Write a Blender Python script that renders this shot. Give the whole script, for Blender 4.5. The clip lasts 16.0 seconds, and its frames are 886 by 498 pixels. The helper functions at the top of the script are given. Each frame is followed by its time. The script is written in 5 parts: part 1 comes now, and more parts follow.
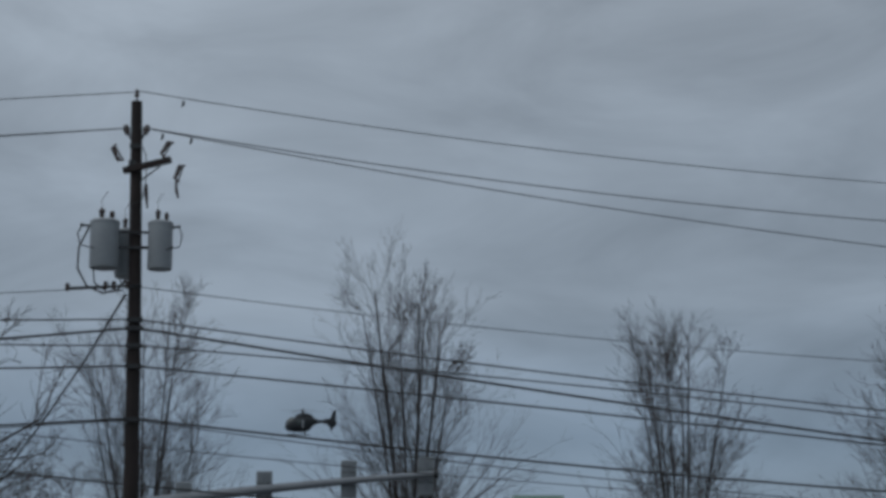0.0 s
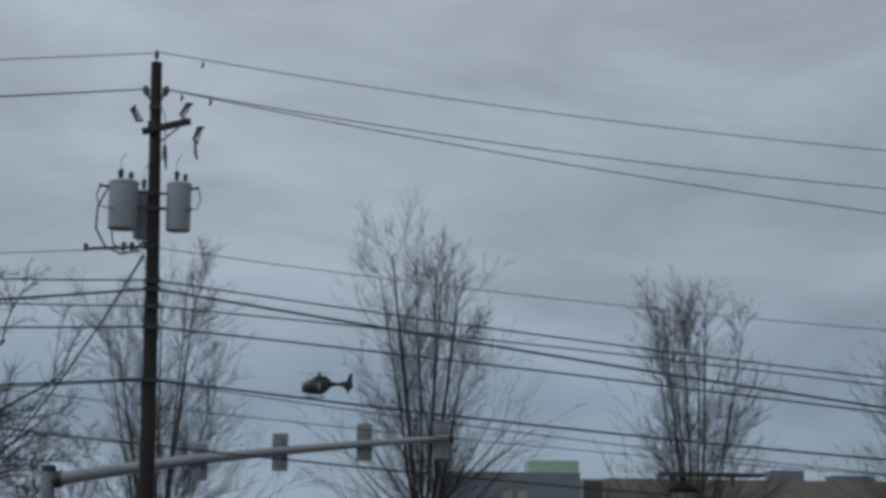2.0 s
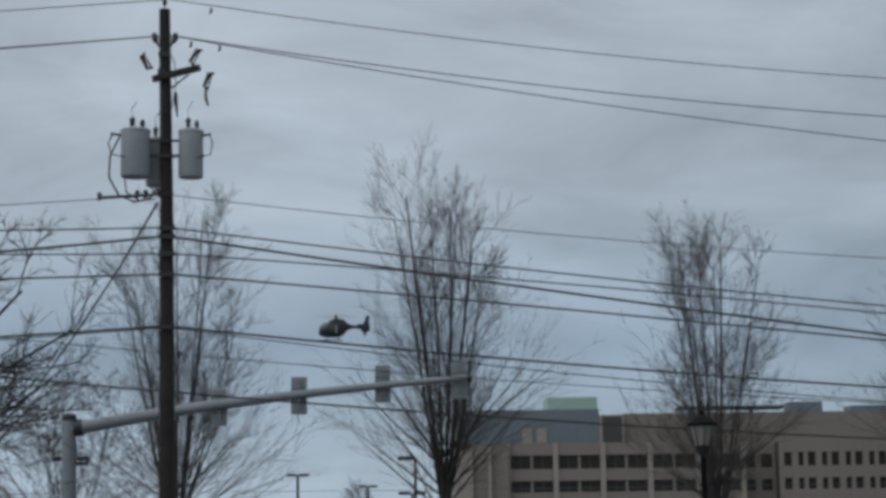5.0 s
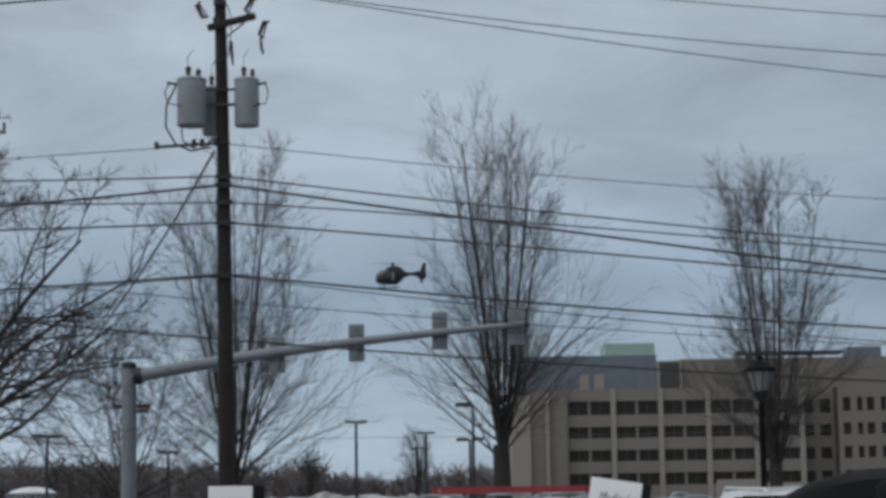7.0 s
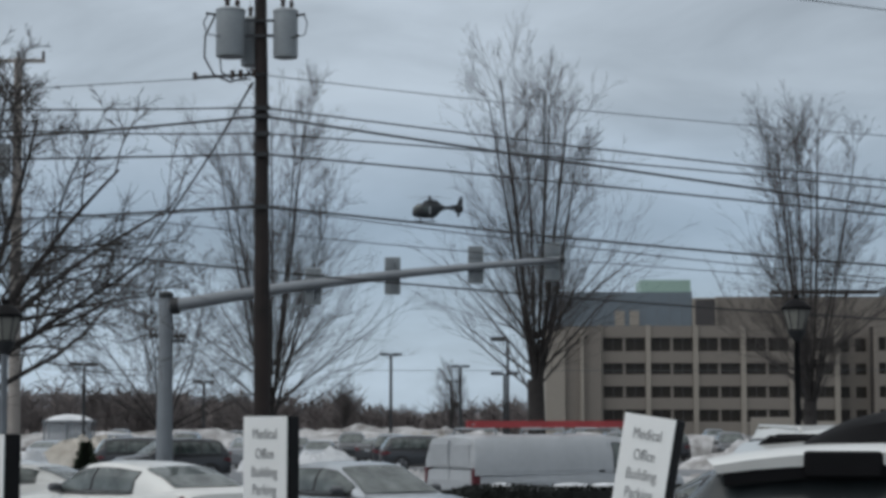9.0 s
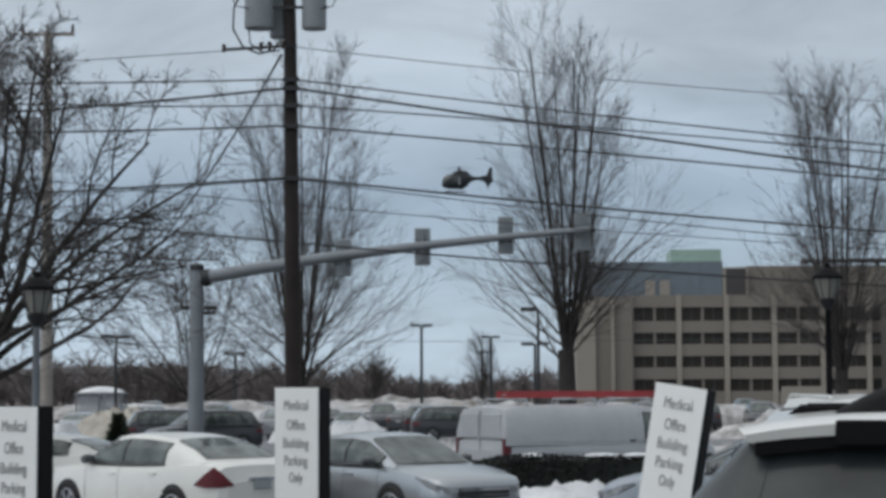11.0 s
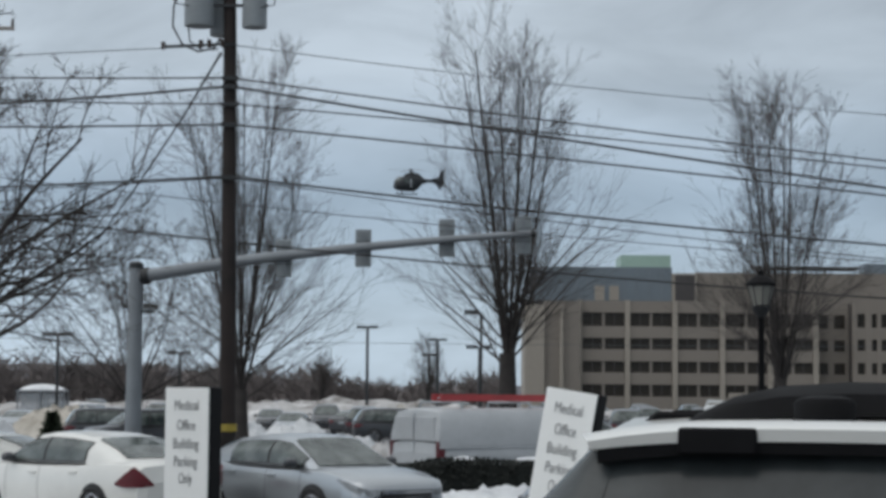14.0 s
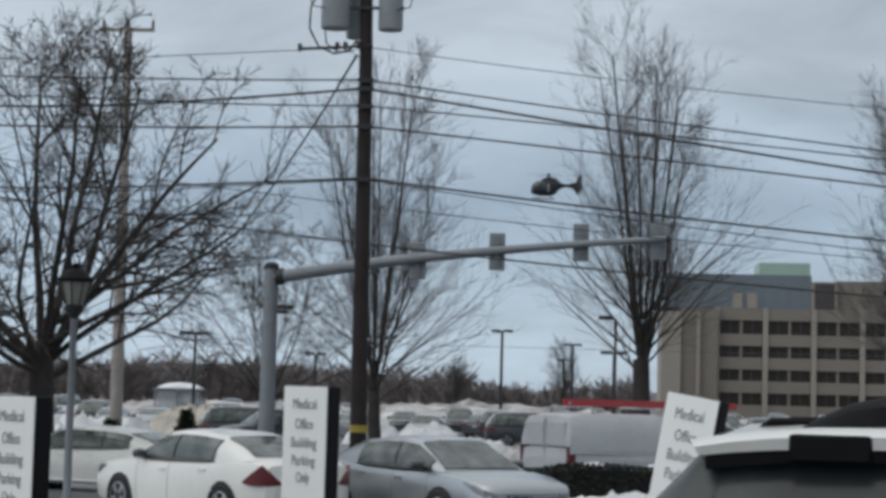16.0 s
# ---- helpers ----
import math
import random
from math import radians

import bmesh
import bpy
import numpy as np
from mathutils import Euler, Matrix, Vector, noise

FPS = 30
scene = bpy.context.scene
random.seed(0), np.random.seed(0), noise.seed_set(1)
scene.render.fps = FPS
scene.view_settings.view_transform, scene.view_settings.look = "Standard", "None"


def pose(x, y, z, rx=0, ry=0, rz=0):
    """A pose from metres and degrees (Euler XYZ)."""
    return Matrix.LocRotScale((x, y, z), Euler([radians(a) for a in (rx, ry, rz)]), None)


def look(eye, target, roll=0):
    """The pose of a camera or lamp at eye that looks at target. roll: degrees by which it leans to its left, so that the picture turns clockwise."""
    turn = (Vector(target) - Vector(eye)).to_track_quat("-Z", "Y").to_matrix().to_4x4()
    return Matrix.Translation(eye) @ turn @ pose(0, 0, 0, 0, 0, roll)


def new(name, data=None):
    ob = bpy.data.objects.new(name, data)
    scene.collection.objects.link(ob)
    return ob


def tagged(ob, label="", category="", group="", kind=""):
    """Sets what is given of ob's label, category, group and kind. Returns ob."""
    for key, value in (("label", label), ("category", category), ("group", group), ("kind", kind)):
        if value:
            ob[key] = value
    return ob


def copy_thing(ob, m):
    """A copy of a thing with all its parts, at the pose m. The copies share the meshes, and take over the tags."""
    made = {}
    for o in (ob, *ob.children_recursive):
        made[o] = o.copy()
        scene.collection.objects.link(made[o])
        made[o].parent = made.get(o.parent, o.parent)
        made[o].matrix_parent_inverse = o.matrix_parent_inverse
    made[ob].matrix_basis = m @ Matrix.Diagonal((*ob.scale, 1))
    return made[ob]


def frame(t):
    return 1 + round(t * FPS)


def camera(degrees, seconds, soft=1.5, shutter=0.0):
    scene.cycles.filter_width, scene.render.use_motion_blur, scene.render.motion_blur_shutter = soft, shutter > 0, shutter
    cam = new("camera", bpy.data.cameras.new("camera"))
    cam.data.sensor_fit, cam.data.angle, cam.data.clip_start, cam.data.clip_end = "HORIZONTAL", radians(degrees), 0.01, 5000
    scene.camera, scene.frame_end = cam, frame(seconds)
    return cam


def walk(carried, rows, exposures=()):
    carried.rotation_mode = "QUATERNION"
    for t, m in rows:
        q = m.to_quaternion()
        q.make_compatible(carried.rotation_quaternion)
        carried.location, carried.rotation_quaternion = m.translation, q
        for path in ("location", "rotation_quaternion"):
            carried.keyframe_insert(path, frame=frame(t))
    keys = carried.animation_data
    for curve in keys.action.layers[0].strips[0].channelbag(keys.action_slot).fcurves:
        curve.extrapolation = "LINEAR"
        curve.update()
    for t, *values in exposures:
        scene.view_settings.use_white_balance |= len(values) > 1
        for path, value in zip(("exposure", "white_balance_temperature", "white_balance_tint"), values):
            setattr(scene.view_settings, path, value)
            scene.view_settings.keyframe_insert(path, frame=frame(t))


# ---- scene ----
cam = camera(26.03, 16.0, soft=3.6)

# seconds, eye x y z, yaw to the left, pitch up, roll
VIEWS = [
    (0.0, 0.000, 0.000, 2.500, -2.782, 11.490, -0.154),
    (0.5, 0.000, 0.000, 2.500, -2.664, 10.583, -0.123),
    (1.0, 0.000, 0.000, 2.500, -2.834, 10.352, 0.357),
    (1.5, 0.000, 0.000, 2.500, -2.385, 10.809, 0.610),
    (2.0, 0.000, 0.000, 2.500, -2.241, 10.423, 0.605),
    (2.5, 0.000, 0.000, 2.500, -2.227, 9.544, 0.620),
    (3.0, 0.000, 0.000, 2.500, -1.316, 9.061, 0.650),
    (5.5, 0.000, 0.000, 2.500, -1.692, 8.342, -1.097),
    (6.0, 0.000, 0.000, 2.500, -0.658, 7.433, -0.839),
    (6.5, 0.000, 0.000, 2.500, 0.171, 7.157, -0.407),
    (7.0, 0.000, 0.000, 2.500, -0.091, 7.078, -0.896),
    (7.5, 0.000, 0.000, 2.500, 0.047, 6.567, -1.037),
    (8.0, 0.000, 0.000, 2.500, -0.006, 6.565, -0.582),
    (8.5, 0.000, 0.000, 2.500, 0.004, 6.287, -0.518),
    (9.0, 0.000, 0.000, 2.500, 1.027, 5.114, -0.022),
    (9.5, 0.000, 0.000, 2.500, 1.621, 4.888, -0.071),
    (12.0, 0.000, 0.000, 2.500, 1.948, 3.873, -0.283),
    (12.5, 0.000, 0.000, 2.500, 0.627, 3.824, -0.625),
    (13.0, 0.000, 0.000, 2.500, 0.314, 3.303, -0.812),
    (13.5, 0.242, 0.135, 2.511, 2.519, 4.299, -0.198),
    (14.0, 0.415, 0.147, 2.502, 0.508, 4.316, 0.491),
    (14.5, 0.415, 0.209, 2.501, 0.228, 3.613, 0.804),
    (15.0, 0.356, 0.280, 2.490, 1.410, 3.883, 0.659),
    (15.5, 0.457, 0.348, 2.493, 3.206, 3.683, 1.321),
    (16.0, 0.528, 0.291, 2.489, 4.622, 4.376, 1.522),
]


def aim(x, y, z, yaw, pitch, roll):
    return pose(x, y, z, 90 + pitch, 0, yaw) @ pose(0, 0, 0, 0, 0, roll)


walk(cam, [(v[0], aim(*v[1:])) for v in VIEWS],
     exposures=[(0.0, -0.68, 6250, 10), (0.5, -0.66, 6280, 10), (1.0, -0.43, 6330, 10), (2.0, -0.37, 6450, 10), (3.0, -0.40, 6400, 10), (5.5, -0.14, 6550, 10), (7.0, -0.14, 6480, 10), (9.0, 0.0, 6600, 10), (12.5, 0.15, 6680, 10), (16.0, 0.14, 6700, 10)])

# ---- sky and light ----
SUN_UP, SUN_ROUND = 42.0, 236.0
world = bpy.data.worlds.new("overcast_sky")
scene.world = world
world.use_nodes = True
wn, wl = world.node_tree.nodes, world.node_tree.links
wn.clear()
w_out = wn.new("ShaderNodeOutputWorld")
w_bg = wn.new("ShaderNodeBackground")
w_sky = wn.new("ShaderNodeTexSky")
w_sky.sky_type, w_sky.sun_disc = "NISHITA", False
w_sky.sun_elevation, w_sky.sun_rotation = radians(SUN_UP), radians(SUN_ROUND)
w_co = wn.new("ShaderNodeTexCoord")
w_sep = wn.new("ShaderNodeSeparateXYZ")
wl.new(w_co.outputs["Generated"], w_sep.inputs[0])
# grey cloud deck: bluish and darker low down, paler and brighter overhead
w_ramp = wn.new("ShaderNodeValToRGB")
stops = [(0.0, (0.345, 0.435, 0.53)), (0.10, (0.278, 0.363, 0.468)), (0.17, (0.375, 0.44, 0.51)), (0.26, (0.41, 0.47, 0.53)), (0.60, (0.60, 0.65, 0.69)), (1.0, (0.88, 0.92, 0.95))]
while len(w_ramp.color_ramp.elements) < len(stops):
    w_ramp.color_ramp.elements.new(0.5)
for el, (at, c) in zip(w_ramp.color_ramp.elements, stops):
    el.position, el.color = at, (*c, 1)
wl.new(w_sep.outputs["Z"], w_ramp.inputs[0])
# soft streaks of cloud, long across and thin in height
w_map = wn.new("ShaderNodeMapping")
w_map.inputs["Scale"].default_value = (4.2, 4.2, 12.0)
wl.new(w_co.outputs["Generated"], w_map.inputs[0])
w_noise = wn.new("ShaderNodeTexNoise")
w_noise.inputs["Scale"].default_value = 1.5
w_noise.inputs["Detail"].default_value = 6
w_noise.inputs["Roughness"].default_value = 0.55
w_noise.inputs["Distortion"].default_value = 0.5
wl.new(w_map.outputs[0], w_noise.inputs["Vector"])
w_amp = wn.new("ShaderNodeMapRange")
w_amp.inputs["From Min"].default_value, w_amp.inputs["From Max"].default_value = 0.28, 0.72
w_amp.inputs["To Min"].default_value, w_amp.inputs["To Max"].default_value = 0.77, 1.25
wl.new(w_noise.outputs["Fac"], w_amp.inputs["Value"])
w_mul = wn.new("ShaderNodeMix")
w_mul.data_type, w_mul.blend_type = "RGBA", "MULTIPLY"
w_mul.inputs["Factor"].default_value = 1.0
wl.new(w_ramp.outputs[0], w_mul.inputs["A"])
# the deck is thinner and brighter on the sun's side
w_side = wn.new("ShaderNodeMath")
w_side.operation = "MULTIPLY_ADD"
w_side.inputs[1].default_value, w_side.inputs[2].default_value = -0.35, 1.0
wl.new(w_sep.outputs["X"], w_side.inputs[0])
w_both = wn.new("ShaderNodeMath")
w_both.operation = "MULTIPLY"
wl.new(w_amp.outputs[0], w_both.inputs[0])
wl.new(w_side.outputs[0], w_both.inputs[1])
wl.new(w_both.outputs[0], w_mul.inputs["B"])
w_mix = wn.new("ShaderNodeMix")
w_mix.data_type, w_mix.blend_type = "RGBA", "ADD"
w_mix.inputs["Factor"].default_value = 0.012
wl.new(w_mul.outputs["Result"], w_mix.inputs["A"])
wl.new(w_sky.outputs[0], w_mix.inputs["B"])
wl.new(w_mix.outputs["Result"], w_bg.inputs["Color"])
w_bg.inputs["Strength"].default_value = 1.0
wl.new(w_bg.outputs[0], w_out.inputs[0])

sun = new("sun", bpy.data.lights.new("sun", "SUN"))
sun.data.energy, sun.data.angle, sun.data.color = 0.60, radians(70), (1.0, 0.96, 0.9)
sun.matrix_world = look((0, 0, 50), (0 - 30 * math.sin(radians(SUN_ROUND)), -30 * math.cos(radians(SUN_ROUND)), 50 - 30 * math.tan(radians(SUN_UP))))


# ---- materials ----
def material(name, color, rough=0.6, metal=0.0, vary=0.25, size=3.0, fine=40.0, bump=0.15, second=None, spread=0.5, spec=0.5, coat=0.0):
    """Base colour with two scales of variation, an optional second colour in patches, and fine relief."""
    m = bpy.data.materials.new(name)
    m.use_nodes = True
    n, l = m.node_tree.nodes, m.node_tree.links
    b = n["Principled BSDF"]
    co = n.new("ShaderNodeTexCoord")
    big, small = n.new("ShaderNodeTexNoise"), n.new("ShaderNodeTexNoise")
    for t, s in ((big, size), (small, fine)):
        t.inputs["Scale"].default_value = s
        t.inputs["Detail"].default_value = 5
        l.new(co.outputs["Object"], t.inputs["Vector"])
    ramp = n.new("ShaderNodeValToRGB")
    lo = tuple(c * (1 - vary) for c in color)
    hi = second or tuple(min(1, c * (1 + vary)) for c in color)
    ramp.color_ramp.elements[0].color, ramp.color_ramp.elements[1].color = (*lo, 1), (*hi, 1)
    ramp.color_ramp.elements[0].position, ramp.color_ramp.elements[1].position = 0.5 - spread / 2, 0.5 + spread / 2
    l.new(big.outputs["Fac"], ramp.inputs[0])
    mr = n.new("ShaderNodeMapRange")
    mr.inputs["To Min"].default_value, mr.inputs["To Max"].default_value = 1 - vary, 1 + vary
    l.new(small.outputs["Fac"], mr.inputs["Value"])
    mix = n.new("ShaderNodeMix")
    mix.data_type, mix.blend_type = "RGBA", "MULTIPLY"
    mix.inputs["Factor"].default_value = 1
    l.new(ramp.outputs[0], mix.inputs["A"])
    l.new(mr.outputs[0], mix.inputs["B"])
    l.new(mix.outputs["Result"], b.inputs["Base Color"])
    b.inputs["Roughness"].default_value, b.inputs["Metallic"].default_value = rough, metal
    b.inputs["Specular IOR Level"].default_value = spec
    b.inputs["Coat Weight"].default_value = coat
    b.inputs["Coat Roughness"].default_value = 0.12
    if bump:
        bp = n.new("ShaderNodeBump")
        bp.inputs["Strength"].default_value = bump
        bp.inputs["Distance"].default_value = 0.02
        l.new(small.outputs["Fac"], bp.inputs["Height"])
        l.new(bp.outputs[0], b.inputs["Normal"])
    return m


def glass_material(name, color, rough=0.05, spec=0.5, alpha=1.0):
    m = bpy.data.materials.new(name)
    m.use_nodes = True
    b = m.node_tree.nodes["Principled BSDF"]
    b.inputs["Base Color"].default_value = (*color, 1)
    b.inputs["Roughness"].default_value = rough
    b.inputs["Alpha"].default_value = alpha
    b.inputs["Specular IOR Level"].default_value = spec
    return m


def paint(name, color, metal=0.0, rough=0.35):
    return material(name, color, rough, metal, vary=0.05, size=1.5, fine=9.0, bump=0.0, coat=0.7)


M_ASPHALT = material("wet_asphalt", (0.05, 0.05, 0.055), 0.5, vary=0.35, size=0.12, fine=6, bump=0.3, second=(0.17, 0.175, 0.185), spread=0.35)
M_SNOW = material("old_snow", (0.55, 0.57, 0.60), 0.75, vary=0.16, size=0.8, fine=7, bump=0.5, second=(0.80, 0.82, 0.84))
M_DIRTY = material("dirty_snow", (0.24, 0.22, 0.205), 0.8, vary=0.3, size=0.9, fine=6, bump=0.6, second=(0.64, 0.64, 0.65), spread=0.4)
M_POLE = material("creosoted_wood", (0.016, 0.013, 0.013), 0.85, vary=0.35, size=1.2, fine=22, bump=0.4, second=(0.034, 0.024, 0.022))
M_POLEGREY = material("weathered_grey_wood", (0.30, 0.275, 0.255), 0.85, vary=0.25, size=1.0, fine=20, bump=0.3)
M_TANK = material("grey_tank_paint", (0.29, 0.32, 0.34), 0.5, vary=0.10, size=1.5, fine=12, bump=0.05)
M_GALV = material("galvanised_steel", (0.19, 0.21, 0.23), 0.55, 0.2, vary=0.12, size=1.2, fine=14, bump=0.05)
M_SIGNAL = material("grey_signal_housing", (0.20, 0.225, 0.24), 0.5, vary=0.1, size=3, fine=20, bump=0.03)
M_DARKMETAL = material("dark_metal", (0.03, 0.032, 0.035), 0.5, 0.3, vary=0.2, size=3, fine=20, bump=0.05)
M_PORCELAIN = material("brown_porcelain", (0.06, 0.045, 0.04), 0.25, vary=0.15, size=6, fine=30, bump=0.0)
M_CABLE = material("black_cable", (0.022, 0.022, 0.024), 0.6, vary=0.2, size=2, fine=10, bump=0.0)
M_CABLETHIN = material("bare_aluminium_wire", (0.10, 0.11, 0.12), 0.5, 0.3, vary=0.2, size=2, fine=10, bump=0.0)
M_BARK = material("grey_brown_bark", (0.030, 0.026, 0.025), 0.9, vary=0.3, size=2.0, fine=18, bump=0.5, second=(0.048, 0.042, 0.04))
M_LIMB = material("grey_limb_bark", (0.045, 0.040, 0.039), 0.9, vary=0.3, size=1.5, fine=14, bump=0.2, second=(0.075, 0.067, 0.064))
M_TWIG = material("twig_bark", (0.062, 0.054, 0.052), 0.9, vary=0.25, size=1.0, fine=10, bump=0.0)
M_WOODS = material("bare_woods", (0.115, 0.095, 0.092), 0.95, vary=0.3, size=0.05, fine=0.6, bump=0.0, second=(0.165, 0.145, 0.142))
# bluish grey puts the distance haze into the ridge's own colour
M_RIDGE = material("haze_tinted_ridge", (0.10, 0.10, 0.115), 0.95, vary=0.25, size=0.02, fine=0.3, bump=0.2, second=(0.16, 0.16, 0.18))
M_PRECAST = material("beige_precast_concrete", (0.208, 0.184, 0.160), 0.8, vary=0.07, size=0.06, fine=1.2, bump=0.1)
M_PRECASTLT = material("pale_precast_concrete", (0.295, 0.265, 0.228), 0.8, vary=0.07, size=0.06, fine=1.2, bump=0.1)
M_BLUEPANEL = material("blue_grey_metal_panel", (0.155, 0.185, 0.21), 0.45, 0.2, vary=0.08, size=0.1, fine=1.5, bump=0.0)
M_GREENPANEL = material("pale_green_panel", (0.30, 0.42, 0.36), 0.5, vary=0.06, size=0.1, fine=1.5, bump=0.0)
M_LOUVER = material("dark_louver", (0.055, 0.05, 0.05), 0.6, vary=0.2, size=0.3, fine=2, bump=0.0)
M_WINDOW = glass_material("dark_window_glass", (0.034, 0.029, 0.024), 0.2, 0.2)
M_SIGNWHITE = material("white_sign_panel", (0.80, 0.81, 0.80), 0.45, vary=0.03, size=3, fine=20, bump=0.0)
M_SIGNBLACK = material("black_sign_post", (0.007, 0.007, 0.008), 0.5, vary=0.2, size=3, fine=20, bump=0.03, spec=0.12)
M_LETTER = material("grey_lettering", (0.24, 0.245, 0.25), 0.6, vary=0.1, size=5, fine=20, bump=0.0)
M_TYRE = material("black_tyre", (0.018, 0.018, 0.019), 0.85, vary=0.25, size=5, fine=40, bump=0.2)
M_RIM = material("alloy_rim", (0.30, 0.31, 0.33), 0.35, 0.7, vary=0.08, size=5, fine=30, bump=0.0)
M_TRIM = material("black_plastic_trim", (0.018, 0.018, 0.02), 0.55, vary=0.15, size=4, fine=30, bump=0.0)
# pale second colour paints sky and interior reflections into the glass
M_CARGLASS = material("car_glass_reflection_patches", (0.034, 0.047, 0.046), 0.07, vary=0.25, size=2.6, fine=7, bump=0.0, second=(0.125, 0.145, 0.14), spread=0.3, spec=0.6)
M_TINT = material("streaked_rear_glass", (0.018, 0.023, 0.025), 0.25, vary=0.35, size=2.6, fine=9, bump=0.0, second=(0.052, 0.060, 0.063), spec=0.35)
M_MATTBLACK = material("matt_black_shell", (0.008, 0.008, 0.009), 0.7, vary=0.2, size=3, fine=20, bump=0.0, spec=0.1)
M_RED = material("red_lens", (0.11, 0.012, 0.018), 0.3, vary=0.2, size=6, fine=30, bump=0.0)
M_CLEAR = material("clear_lens", (0.30, 0.32, 0.34), 0.15, 0.3, vary=0.5, size=8, fine=30, bump=0.0)
M_CHROME = material("chrome", (0.75, 0.76, 0.78), 0.15, 1.0, vary=0.05, size=5, fine=20, bump=0.0)
M_WHITEPAINT = paint("white_car_paint", (0.66, 0.66, 0.635))
M_VANPAINT = material("greyish_white_van_paint", (0.43, 0.45, 0.47), 0.5, vary=0.10, size=0.8, fine=6, bump=0.0)
M_SILVERPAINT = paint("silver_car_paint", (0.36, 0.385, 0.41), 0.7, 0.28)
M_BLUEPAINT = paint("blue_grey_car_paint", (0.27, 0.305, 0.35), 0.4, 0.4)
M_DARKPAINT = paint("charcoal_car_paint", (0.04, 0.043, 0.05), 0.3)
M_GREYPAINT = paint("grey_car_paint", (0.22, 0.23, 0.25), 0.4, 0.4)
M_LADDER = material("red_ladder_fibreglass", (0.38, 0.05, 0.055), 0.5, vary=0.15, size=2, fine=12, bump=0.0)
M_SANDYSNOW = material("sandy_ploughed_snow", (0.34, 0.30, 0.25), 0.85, vary=0.25, size=0.7, fine=5, bump=0.6, second=(0.56, 0.53, 0.48))
M_HEDGE = material("dark_hedge_leaf", (0.010, 0.013, 0.011), 0.8, vary=0.4, size=3, fine=15, bump=0.4)
M_PINE = material("evergreen_needle", (0.025, 0.036, 0.020), 0.85, vary=0.35, size=3, fine=15, bump=0.3)
M_SHELTER = glass_material("shelter_glass", (0.42, 0.45, 0.48), 0.3, 0.4, 0.35)
M_LANTERN = material("frosted_lantern_glass", (0.20, 0.20, 0.18), 0.35, vary=0.08, size=5, fine=20, bump=0.0)
M_HELI = material("dark_helicopter_paint", (0.016, 0.02, 0.025), 0.6, vary=0.15, size=1, fine=6, bump=0.0)
M_YELLOW = material("yellow_marker_band", (0.34, 0.26, 0.04), 0.6, vary=0.15, size=4, fine=20, bump=0.0)


# ---- mesh helpers ----
class Shape:
    """Gathers corners and faces of one mesh."""

    def __init__(self):
        self.v, self.f = [], []

    def box(self, x0, y0, z0, x1, y1, z1, m=None):
        b = len(self.v)
        c = [Vector((x, y, z)) for z in (z0, z1) for y in (y0, y1) for x in (x0, x1)]
        self.v += [m @ p for p in c] if m else c
        self.f += [tuple(b + i for i in q) for q in ((0, 2, 3, 1), (4, 5, 7, 6), (0, 1, 5, 4), (2, 6, 7, 3), (0, 4, 6, 2), (1, 3, 7, 5))]
        return self

    def tube(self, pts, radii, sides=8, caps=True):
        """A tube through points with a radius at each."""
        pts = [Vector(p) for p in pts]
        b = len(self.v)
        side = None
        for i, p in enumerate(pts):
            d = pts[min(i + 1, len(pts) - 1)] - pts[max(i - 1, 0)]
            d = d.normalized() if d.length > 1e-9 else Vector((0, 0, 1))
            if side is None:
                side = d.orthogonal().normalized()
            side = (side - d * side.dot(d))
            side = side.normalized() if side.length > 1e-6 else d.orthogonal().normalized()
            up = d.cross(side)
            r = radii[i] if hasattr(radii, "__len__") else radii
            for k in range(sides):
                a = 2 * math.pi * k / sides
                self.v.append(p + (side * math.cos(a) + up * math.sin(a)) * r)
        for i in range(len(pts) - 1):
            for k in range(sides):
                q = (k + 1) % sides
                self.f.append((b + i * sides + k, b + i * sides + q, b + (i + 1) * sides + q, b + (i + 1) * sides + k))
        if caps:
            self.f.append(tuple(b + k for k in reversed(range(sides))))
            self.f.append(tuple(b + (len(pts) - 1) * sides + k for k in range(sides)))
        return self

    def lathe(self, x, y, profile, sides=16, m=None):
        """Rings of (radius, z) round a standing axis."""
        b = len(self.v)
        for r, z in profile:
            for k in range(sides):
                a = 2 * math.pi * k / sides
                p = Vector((x + r * math.cos(a), y + r * math.sin(a), z))
                self.v.append(m @ p if m else p)
        for i in range(len(profile) - 1):
            for k in range(sides):
                q = (k + 1) % sides
                self.f.append((b + i * sides + k, b + i * sides + q, b + (i + 1) * sides + q, b + (i + 1) * sides + k))
        self.f.append(tuple(b + k for k in reversed(range(sides))))
        self.f.append(tuple(b + (len(profile) - 1) * sides + k for k in range(sides)))
        return self

    def grid(self, rows):
        """A sheet of quads over rows of points."""
        b, n = len(self.v), len(rows[0])
        for r in rows:
            self.v += [Vector(p) for p in r]
        for i in range(len(rows) - 1):
            for k in range(n - 1):
                self.f.append((b + i * n + k, b + i * n + k + 1, b + (i + 1) * n + k + 1, b + (i + 1) * n + k))
        return self


def mesh_of(name, shape, mat, smooth=True):
    me = bpy.data.meshes.new(name)
    me.from_pydata([tuple(p) for p in shape.v], [], shape.f)
    me.update()
    if smooth:
        me.polygons.foreach_set("use_smooth", [True] * len(me.polygons))
        me.set_sharp_from_angle(angle=radians(38))
    me.materials.append(mat)
    return me


def part(name, shape, mat, parent, label="", smooth=True):
    ob = new(name, mesh_of(name, shape, mat, smooth))
    ob.parent = parent
    if label:
        ob["label"] = label
    return ob


